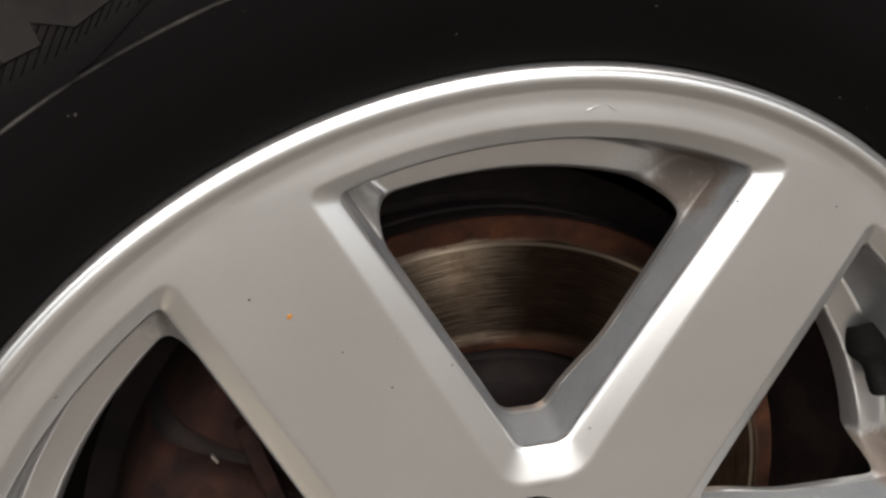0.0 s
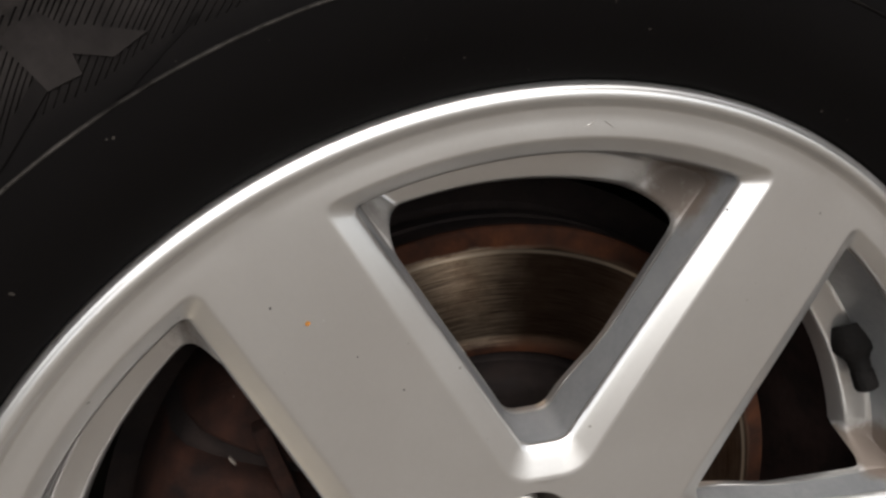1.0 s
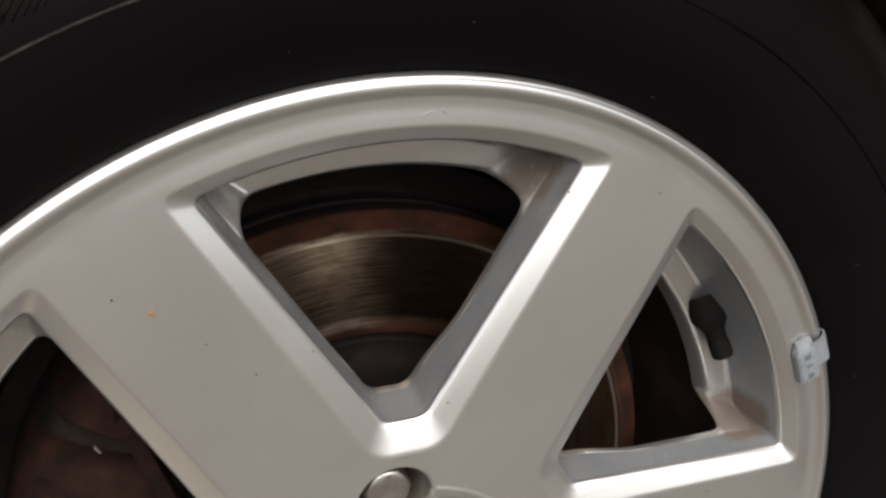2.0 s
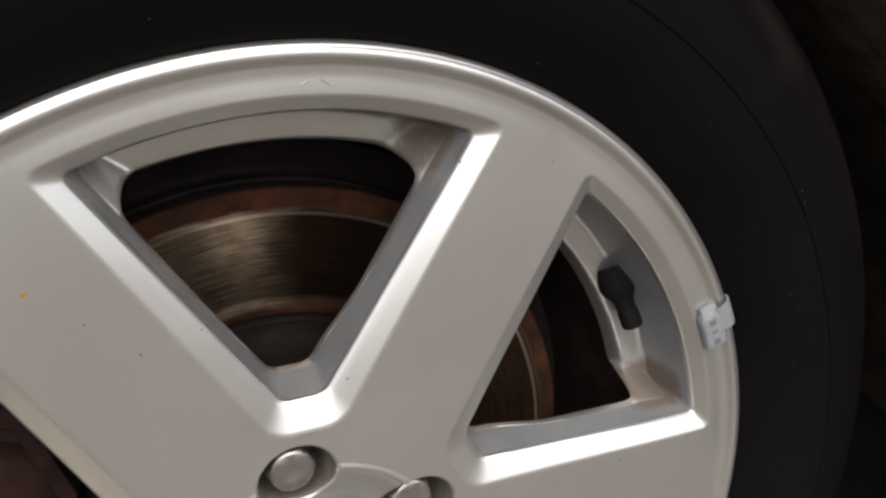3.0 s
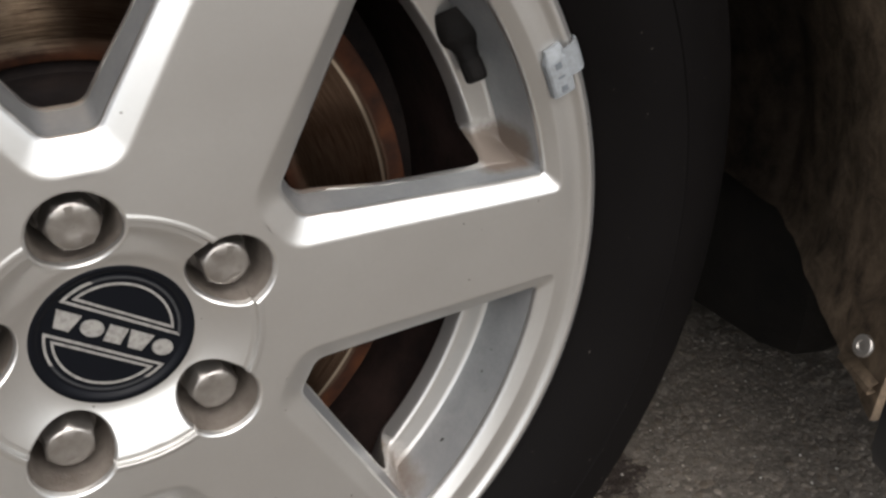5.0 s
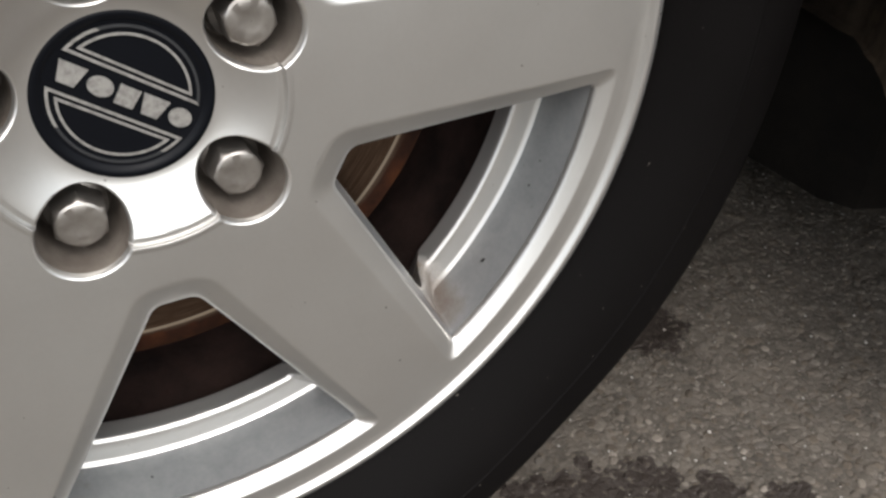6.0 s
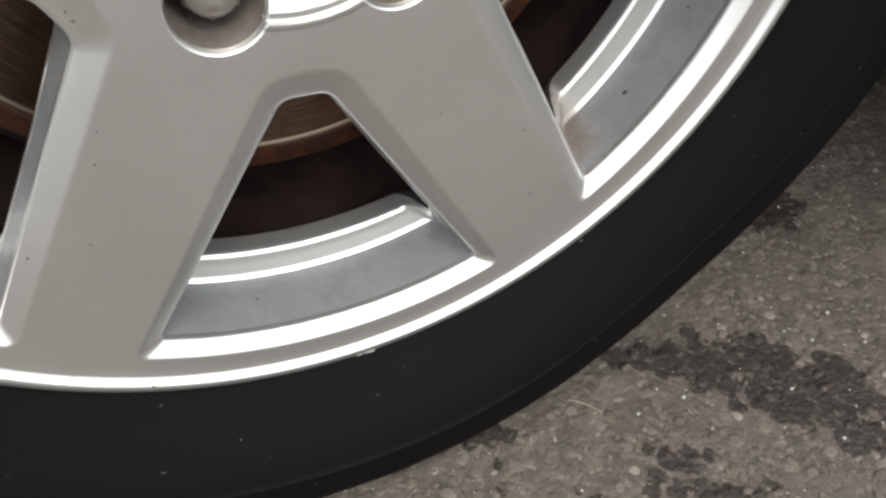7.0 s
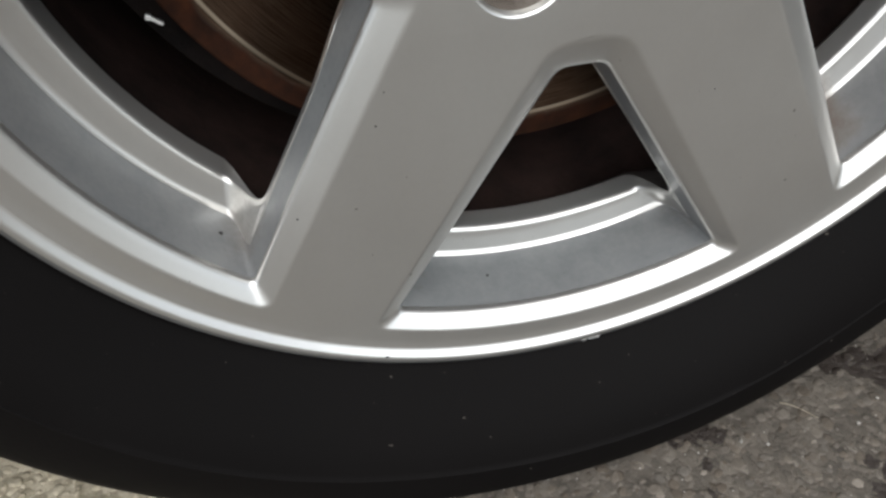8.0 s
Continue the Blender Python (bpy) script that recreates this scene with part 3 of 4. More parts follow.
def build_cap(parent):
    cap = part("centre_cap", lathe([(0.0332, 0.024), (0.0332, 0.0172), (0.0328, 0.0164), (0.0318, 0.0160), (0.0306, 0.0163), (0.0296, 0.0168),
                                    (0.0290, 0.0176), (0.0284, 0.0178), (0.02, 0.0178), (0.0001, 0.0178)], 96), CAP_BLACK, parent,
               "glossy black plastic hub cap with silver emblem", angle=50)
    turn = Matrix.Rotation(radians(37.3), 4, 'Y')
    y0, y1 = 0.0178, 0.0172
    # two half-moon outlines, each a double silver line
    for sign in (1, -1):
        for R, h, w in ((0.0272, 0.0074, 0.0011), (0.0242, 0.0098, 0.0010)):
            bm = bmesh.new()
            a0 = math.asin(h / R)
            a1 = math.asin((h + w) / (R - w))
            n = 40
            outer = [(R * math.cos(q), R * math.sin(q)) for q in [a0 + (math.pi - 2 * a0) * i / n for i in range(n + 1)]]
            inner = [((R - w) * math.cos(q), (R - w) * math.sin(q)) for q in [a1 + (math.pi - 2 * a1) * i / n for i in range(n + 1)]]
            # the print of the outer arcs is worn off but near their ends
            kept = [(0, n)] if R < 0.026 else [(n - 8, n)] if sign > 0 else [(0, 5), (n - 9, n)]
            gone = [] if R < 0.026 else [(0, n - 8)] if sign > 0 else [(5, n - 9)]
            for spans, worn in ((kept, False), (gone, True)):
                for i0, i1 in spans:
                    o, w_in = outer[i0:i1 + 1], inner[i0:i1 + 1]
                    arc = bmesh.new() if worn else bm
                    grid_faces(arc, [[(u, y0 + 0.0006, v * sign) for u, v in o], [(u, y1, v * sign) for u, v in o],
                                     [(u, y1, v * sign) for u, v in w_in], [(u, y0 + 0.0006, v * sign) for u, v in w_in]])
                    if worn:
                        bmesh.ops.transform(arc, matrix=turn, verts=arc.verts)
                        part("worn_line", arc, CAP_WORN, cap, at=(0, 0, 0))
            # the straight line that closes it
            flat = [(outer[0], inner[0]), (outer[-1], inner[-1])]
            bot = [[(flat[0][0][0], y, flat[0][0][1] * sign) for y in (y0 + 0.0006, y1)] + [(flat[0][1][0], y, flat[0][1][1] * sign) for y in (y1, y0 + 0.0006)],
                   [(flat[1][0][0], y, flat[1][0][1] * sign) for y in (y0 + 0.0006, y1)] + [(flat[1][1][0], y, flat[1][1][1] * sign) for y in (y1, y0 + 0.0006)]]
            grid_faces(bm, bot)
            bmesh.ops.transform(bm, matrix=turn, verts=bm.verts)
            part("emblem_line", bm, CAP_SILVER, cap, at=(0, 0, 0))
    # five plain marks across the middle
    x = -0.0262
    for w, h, lean in ((0.0112, 0.0084, 0.6), (0.0108, 0.0080, 0.95), (0.0086, 0.0080, 0.9), (0.0112, 0.0084, 0.6), (0.0102, 0.0080, 0.95)):
        bm = bmesh.new()
        rows = []
        for y, k in ((y0 + 0.0006, 1.0), (y1, 0.96)):
            if lean == 0.95:      # an oval blob
                rows.append([(x + w / 2 + w * 0.46 * k * math.cos(q), y, h / 2 * k * math.sin(q)) for q in [2 * math.pi * i / 20 for i in range(20)]])
            else:
                rows.append([(x + w / 2 + dx * w * 0.48 * k * f, y, dz * h / 2 * k) for dx, dz, f in
                             ((-1, 1, 1), (1, 1, 1), (1, -1, lean), (-1, -1, lean))])
        vs = grid_faces(bm, rows, closed=True)
        bm.faces.new(vs[1])
        bmesh.ops.transform(bm, matrix=turn, verts=bm.verts)
        part("emblem_mark", bm, CAP_SILVER, cap, at=(0, 0, 0))
        x += w + 0.0003


TYRE = [(0.226, 0.012), (0.2356, 0.0070), (0.2359, 0.0016), (0.2361, 0.0002), (0.2368, -0.0015), (0.2392, -0.0042), (0.243, -0.0077), (0.250, -0.0136),
        (0.258, -0.0185), (0.266, -0.0213), (0.2735, -0.0226), (0.2760, -0.0228), (0.2763, -0.0234), (0.2766, -0.0236), (0.2769, -0.0234), (0.2773, -0.0228),
        (0.287, -0.0220), (0.294, -0.0205), (0.301, -0.0185), (0.308, -0.0152), (0.315, -0.0108), (0.322, -0.0050), (0.3275, 0.0010), (0.3325, 0.0090),
        (0.3350, 0.017), (0.3370, 0.030), (0.3378, 0.042), (0.3318, 0.0435), (0.3318, 0.0515), (0.3382, 0.053), (0.3385, 0.083), (0.332, 0.085),
        (0.332, 0.095), (0.3385, 0.097), (0.3382, 0.127), (0.332, 0.129), (0.332, 0.137), (0.3378, 0.139), (0.336, 0.165), (0.332, 0.185), (0.31, 0.2), (0.27, 0.21),
        (0.235, 0.2), (0.226, 0.19)]


def swell(x, y, z):
    """Outward bulge of the sidewall where the tyre carries the load."""
    r = math.hypot(x, z)
    low = smooth(0.55, 1.0, -(0.966 * z + 0.259 * x) / max(r, 1e-6))
    return 0.012 * low * smooth(0.238, 0.285, r) * (1 - smooth(0.305, 0.33, r)) if y < 0.03 else 0.0


def side_point(r, a, lift=0.0):
    """A point on the outer sidewall, lifted off it."""
    for (r0, y0), (r1, y1) in zip(TYRE[15:24], TYRE[16:25]):
        if r <= r1:
            break
    y = y0 + (y1 - y0) * (r - r0) / (r1 - r0)
    nx, ny = (y1 - y0), -(r1 - r0)
    k = math.hypot(nx, ny)
    x, _, z = polar(r + lift * nx / k, a, 0)
    p = Vector((x, y + lift * ny / k, z))
    p.y -= swell(*p)
    return p


def sky_lit(ob):
    """Marks the outer sidewall to be paled as by sky light, most at the upper left."""
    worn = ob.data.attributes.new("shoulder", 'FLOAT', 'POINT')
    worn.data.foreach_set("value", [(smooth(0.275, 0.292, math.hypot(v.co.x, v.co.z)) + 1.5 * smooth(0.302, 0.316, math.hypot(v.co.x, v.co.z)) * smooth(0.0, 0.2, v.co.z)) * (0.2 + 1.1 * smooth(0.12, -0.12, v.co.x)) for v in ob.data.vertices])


def build_tyre(parent):
    n = 432
    bm = lathe(TYRE, n)
    bm.verts.ensure_lookup_table()
    for i, v in enumerate(bm.verts):
        x, y, z = v.co
        r = math.hypot(x, z)
        v.co.y -= swell(x, y, z)
        # cross grooves through the shoulders of the tread
        if r > 0.3272 and (i % n) % 9 in (0, 1) and (y < 0.043 or y > 0.138):
            k = 1 - 0.0055 / r * smooth(0.3270, 0.3345, r)
            v.co.x *= k
            v.co.z *= k
        if v.co.z < -ZC + 0.0005:
            v.co.z = -ZC + 0.0005
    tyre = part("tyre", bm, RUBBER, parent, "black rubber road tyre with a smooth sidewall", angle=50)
    sky_lit(tyre)
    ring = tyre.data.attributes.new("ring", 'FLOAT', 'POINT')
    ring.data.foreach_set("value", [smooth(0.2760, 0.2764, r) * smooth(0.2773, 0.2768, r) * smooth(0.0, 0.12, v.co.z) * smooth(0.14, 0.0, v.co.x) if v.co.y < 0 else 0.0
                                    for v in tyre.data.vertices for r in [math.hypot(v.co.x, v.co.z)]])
    # raised shoulder plates and the fine ribs between them
    plate = [(3.0, 0.2879), (0.9, 0.2867), (-0.7, 0.2924), (-0.9, 0.2871), (-2.8, 0.2882), (-2.9, 0.2932), (-3.2, 0.3030), (-2.4, 0.3055), (-0.9, 0.3045), (-0.2, 0.2985), (0.6, 0.2966)]
    strip = [(-8.4, 0.2802), (-7.0, 0.2809), (-2.6, 0.2888), (-3.0, 0.2925), (-5.2, 0.2878)]
    slash = [(-0.4, 0.2779), (0.4, 0.2786), (3.2, 0.2827), (5.7, 0.2866), (5.7, 0.2859), (3.3, 0.2819), (0.6, 0.2779)]
    ribs = bmesh.new()
    # the moulding is only sharp over the front of the tyre
    for at in (119.0, 152.0, 185.0):
        for shape, lift in ((plate, 0.0012), (strip, 0.0012), (slash, 0.0009)):
            bm = bmesh.new()
            vs = grid_faces(bm, [[side_point(r, radians(at - da), d) for da, r in shape] for d in (-0.0006, lift)], closed=True)
            bm.faces.new(vs[1])
            sky_lit(part("sidewall_plate", bm, RUBBER, tyre, at=(0, 0, 0), angle=30))
        for j in range(55):
            a0 = radians(at + 14.0 - 0.6 * j)
            if a0 < 1.75:
                continue
            r0, r1 = 0.2842 + 0.0008 * math.sin(j * 0.5), 0.3085
            pts = [(r0 + (r1 - r0) * t / 6, a0 - 5.3 * (r1 - r0) * t / 6) for t in range(7)]
            rows = [[side_point(r, q + s, h) for r, q in pts] for s, h in ((-0.0018, -0.0002), (-0.0004, 0.0006), (0.0011, -0.0002))]
            grid_faces(ribs, rows)
    ob = part("sidewall_ribs", ribs, RUBBER, tyre, at=(0, 0, 0), angle=30)
    ob["kind"] = "stuff"
    sky_lit(ob)
    return tyre


def build_weight(parent):
    """Clip-on balance weight on the flange."""
    bm = bmesh.new()
    n = 14
    sect = [(0.2168, -0.0005), (0.2168, -0.0040), (0.2178, -0.0050), (0.2268, -0.0056), (0.2280, -0.0050), (0.2280, -0.0010)]
    a0, a1 = radians(18.2), radians(24.2)
    rows = []
    for i in range(n + 1):
        q = a0 + (a1 - a0) * i / n
        k = 0.93 if i == 0 else 1.0 - 0.5 * smooth(0.78, 1.0, i / n)
        rows.append([polar(r + (0.003 * smooth(0.7, 1.0, i / n) if r < 0.218 else 0), q, y * k) for r, y in sect])
    vs = grid_faces(bm, rows)
    bm.faces.new(vs[0])
    bm.faces.new(vs[-1][::-1])
    body = part("balance_weight", bm, WEIGHT, parent, "pale grey clip-on balance weight", angle=40)
    bm = bmesh.new()
    sect = [(0.2262, -0.0052), (0.2285, -0.0061), (0.2318, -0.0063), (0.2345, -0.0052), (0.2364, -0.0030), (0.2370, 0.0005), (0.2362, 0.0005), (0.2356, -0.0024),
            (0.2338, -0.0043), (0.2312, -0.0053), (0.2285, -0.0053)]
    a0, a1 = radians(20.1), radians(23.7)
    vs = grid_faces(bm, [[polar(r, a0 + (a1 - a0) * i / 8, y) for r, y in sect] for i in range(9)], closed=True)
    bm.faces.new(vs[0])
    bm.faces.new(vs[-1][::-1])
    part("clip", bm, WEIGHT, body, "bent metal clip", at=(0, 0, 0), angle=40)
    for q, w in ((18.9, 0.0016), (19.3, 0.0010), (20.6, 0.0010), (21.9, 0.0016), (22.3, 0.0014)):
        bm = bmesh.new()
        box(bm, (0.0034, 0.0003, w), polar(0.2224, radians(q), -0.00535), Matrix.Rotation(-radians(q), 4, 'Y'))
        part("stamped_mark", bm, WEIGHT_PRINT, body, at=(0, 0, 0))


def build_valve(parent):
    """Rubber valve: a broad foot in the rim, a narrower stem, a cap with a fine seam and ribs."""
    start, end = Vector(polar(0.2024, radians(27.7), 0.0375)), Vector(polar(0.1968, radians(21.4), 0.0268))
    ax = (end - start).normalized()
    side = ax.orthogonal().normalized()
    up = ax.cross(side)
    L = (end - start).length

    def turned(profile, n, ribbed=0.0):
        bm = bmesh.new()
        rows = []
        for t, r in profile:
            p = start + ax * L * t
            rows.append([p + (side * math.cos(q) + up * math.sin(q)) * r * (1 + ribbed * math.cos(12 * q) * (0.62 < t < 0.95)) for q in [2 * math.pi * i / n for i in range(n)]])
        grid_faces(bm, rows, closed=True)
        return bm

    stem = part("valve", turned([(-0.4, 0.0098), (-0.1, 0.0102), (0.08, 0.0100), (0.18, 0.0090), (0.28, 0.0066), (0.38, 0.0054), (0.58, 0.0050), (0.60, 0.0044)], 32), VALVE, parent,
                "black rubber tyre valve", angle=40)
    part("valve_cap", turned([(0.58, 0.0040), (0.585, 0.0053), (0.62, 0.0055), (0.90, 0.0055), (0.96, 0.0050), (0.995, 0.0035), (1.0, 0.0002)], 72, 0.03), VALVE, stem, at=(0, 0, 0), angle=40)


def fleck(name, parent, mat, r, a, y, size, flat=0.25, seed=0, long=1.0, label="", lean=0.0):
    """A small flattened irregular crumb or chip stuck on the wheel's face."""
    rnd = random.Random(seed)
    bm = bmesh.new()
    bmesh.ops.create_icosphere(bm, subdivisions=1, radius=size * 0.72)
    for v in bm.verts:
        v.co *= rnd.uniform(0.7, 1.25)
    turn = Matrix.Rotation(rnd.uniform(0, 3.1) if long < 1.2 else -radians(a + 90 + lean + rnd.uniform(-8, 8)), 4, 'Y')
    bmesh.ops.transform(bm, matrix=Matrix.Translation(polar(r, radians(a), y)) @ turn @ Matrix.Diagonal((long, flat, 1, 1)), verts=bm.verts)
    part(name, bm, mat, parent, label)


def build_marks(parent):
    fleck("rust_speck", parent, RUST_SPOT, 0.1837, 118.8, face_y(0.1837), 0.0015, seed=1, label="orange rust speck")
    for a, lean in ((84.7, -28), (86.6, 24)):
        fleck("paint_run", parent, ALLOY, 0.2207, a, face_y(0.2207), 0.0006, flat=0.4, seed=5, long=7.0, lean=lean)
    fleck("paint_chip", parent, CHIP_WHITE, 0.1815, 117.3, face_y(0.18), 0.0006, seed=2)
    for i, (r, a, s) in enumerate(((0.1959, 120.8, 0.0007), (0.1980, 111.5, 0.0009), (0.1926, 112.8, 0.0006), (0.1624, 116.4, 0.0005), (0.1409, 113.4, 0.0006),
                                   (0.1969, 68.2, 0.0009), (0.1486, 64.0, 0.0006), (0.2115, 57.0, 0.0006), (0.0733, 71.6, 0.0005), (0.1137, -133.1, 0.0005),
                                   (0.1260, -130.5, 0.0006), (0.1722, -131.8, 0.0008), (0.16, 5.0, 0.0006), (0.12, -65.0, 0.0005), (0.188, -60.0, 0.0006))):
        fleck("tar_spot", parent, TAR, r, a, face_y(r) + (0.0016 if r < 0.2 and 60 < a < 113 else 0.0), s, seed=10 + i)
    for i, (r, a, s, long) in enumerate(((0.2052, -41.2, 0.0012, 1.8), (0.2056, -28.0, 0.0008, 1), (0.2056, -24.0, 0.0007, 1), (0.2045, -135.0, 0.0012, 1.3), (0.2050, -100.0, 0.0007, 1.4))):
        fleck("tar_spot", parent, TAR, r, a, 0.022, s, flat=0.9, seed=40 + i, long=long)
    for i, (r, a, s, long) in enumerate(((0.2335, -19.0, 0.0014, 1.0), (0.2328, -1.7, 0.0010, 1.0), (0.2300, -112.9, 0.0012, 1.6), (0.2338, -89.5, 0.0011, 2.0), (0.2335, -92.0, 0.0008, 2.4))):
        fleck("lip_nick", parent, TAR, r, a, -0.0031, s * 0.8, flat=0.5, seed=60 + i, long=long)
    for i, (a, s) in enumerate(((-87.6, 0.0015), (-88.9, 0.0010))):
        fleck("kerb_scuff", parent, CHIP_WHITE, 0.2345, a, -0.0024, s, flat=0.3, seed=80 + i, long=2.6)
    fleck("lip_nick", parent, TAR, 0.2351, -87.0, -0.0014, 0.0016, flat=0.5, seed=91, long=2.0)


wheel = tagged(new("alloy_wheel"), "silver six-spoke alloy car wheel with black tyre on asphalt", "wheel")
build_tyre(wheel)
build_rim(wheel)
build_bolt(wheel)
build_cap(wheel)
build_weight(wheel)
build_valve(wheel)
build_marks(wheel)


# ---- brake ----
def build_brake():
    disc = tagged(new("brake_disc"), "worn steel brake disc with rusted edges behind wheel spokes", "brake disc")
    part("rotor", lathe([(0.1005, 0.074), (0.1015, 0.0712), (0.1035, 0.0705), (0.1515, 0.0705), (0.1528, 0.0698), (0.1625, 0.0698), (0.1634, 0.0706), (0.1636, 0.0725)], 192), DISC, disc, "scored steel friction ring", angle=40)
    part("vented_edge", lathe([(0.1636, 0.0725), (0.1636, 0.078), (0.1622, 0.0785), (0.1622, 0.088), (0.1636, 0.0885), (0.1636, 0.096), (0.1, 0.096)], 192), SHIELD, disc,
         "dark vented outer edge", angle=40)
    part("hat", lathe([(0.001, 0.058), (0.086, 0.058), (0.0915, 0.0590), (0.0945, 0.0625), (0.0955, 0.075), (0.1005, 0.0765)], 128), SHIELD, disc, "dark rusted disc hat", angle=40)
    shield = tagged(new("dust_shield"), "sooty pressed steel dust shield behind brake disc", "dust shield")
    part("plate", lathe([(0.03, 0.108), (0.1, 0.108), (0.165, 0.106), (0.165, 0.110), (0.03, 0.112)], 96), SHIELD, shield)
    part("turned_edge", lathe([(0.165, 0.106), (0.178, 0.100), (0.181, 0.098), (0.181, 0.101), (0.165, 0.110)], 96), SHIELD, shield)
    cal = tagged(new("brake_caliper"), "rusty brown cast iron brake caliper over the disc", "brake caliper")
    def casting(name, q0, q1, dy, mat, skew=0):
        bm = bmesh.new()
        rows = []
        steps = [q0 + (q1 - q0) * i / 40 for i in range(41)]
        for r, y in ((0.100, 0.069), (0.100, 0.050), (0.106, 0.043), (0.118, 0.0405), (0.138, 0.0405), (0.150, 0.043), (0.160, 0.050), (0.166, 0.062), (0.168, 0.085), (0.168, 0.125), (0.11, 0.125)):
            row = []
            for q in steps:
                end = (1 - smooth(q0, q0 + 3.5, q)) + smooth(q1 - 3.5, q1, q)
                p = Vector(polar(r, radians(q), 0))
                lump = 0.0025 * noise.noise(p * 60) + 0.001 * noise.noise(p * 180)
                row.append(polar(r, radians(q + skew * (r - 0.15) * (1 - smooth(144, 175, q))), min(0.125, y + dy + lump + 0.020 * end ** 2)))
            rows.append(row)
        grid_faces(bm, rows)
        return part(name, bm, mat, cal, angle=45)

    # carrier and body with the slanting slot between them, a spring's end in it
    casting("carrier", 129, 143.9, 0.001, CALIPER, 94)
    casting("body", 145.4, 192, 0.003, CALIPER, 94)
    # dark backing added behind the slot, to keep it black as in shade
    casting("slot_backing", 140.0, 150.0, 0.014, SHIELD, 94)
    bm = bmesh.new()
    box(bm, (0.0042, 0.002, 0.0011), polar(0.1445, radians(144.3), 0.0475), Matrix.Rotation(-radians(120), 4, 'Y'), 0.0004)
    part("pad_spring", bm, POCKET, cal, "dull end of a steel pad spring")
    for k, (r, a, size) in enumerate(((0.1575, 132.4, 0.0009), (0.1625, 133.6, 0.0007), (0.1545, 134.2, 0.0006), (0.1600, 135.4, 0.0005), (0.1500, 132.8, 0.0006))):
        fleck("rust_flake", cal, POCKET, r, a, 0.0490, size, 0.5, 70 + k)
    casting("carrier_foot", 193, 205, 0.012, SHIELD)
    # bridge between carrier and body, and a bright pad clip at the foot
    bm = bmesh.new()
    box(bm, (0.052, 0.010, 0.007), polar(0.126, radians(141.5), 0.0405), Matrix.Rotation(-radians(106), 4, 'Y'), 0.002)
    part("rib", bm, CALIPER, cal)
    bm = bmesh.new()
    box(bm, (0.0050, 0.002, 0.0013), (-0.1490, 0.0655, -0.0748), Matrix.Rotation(radians(38), 4, 'Y'), 0.0004)
    box(bm, (0.0022, 0.002, 0.0022), (-0.1517, 0.0655, -0.0728), Matrix.Rotation(radians(20), 4, 'Y'), 0.0005)
    part("pad_clip", bm, CLIP_STEEL, cal, "bright steel pad clip")
    for q in (158, 188):
        bm = bmesh.new()
        rows = [[(Vector(polar(0.13, radians(q), y)) + Vector((rad * math.cos(k * math.pi / 6), 0, rad * math.sin(k * math.pi / 6)))) for k in range(12)]
                for rad, y in ((0.010, 0.07), (0.010, 0.046), (0.008, 0.043), (0.0001, 0.042))]
        grid_faces(bm, rows, closed=True)
        part("guide_pin", bm, SHIELD, cal)


build_brake()


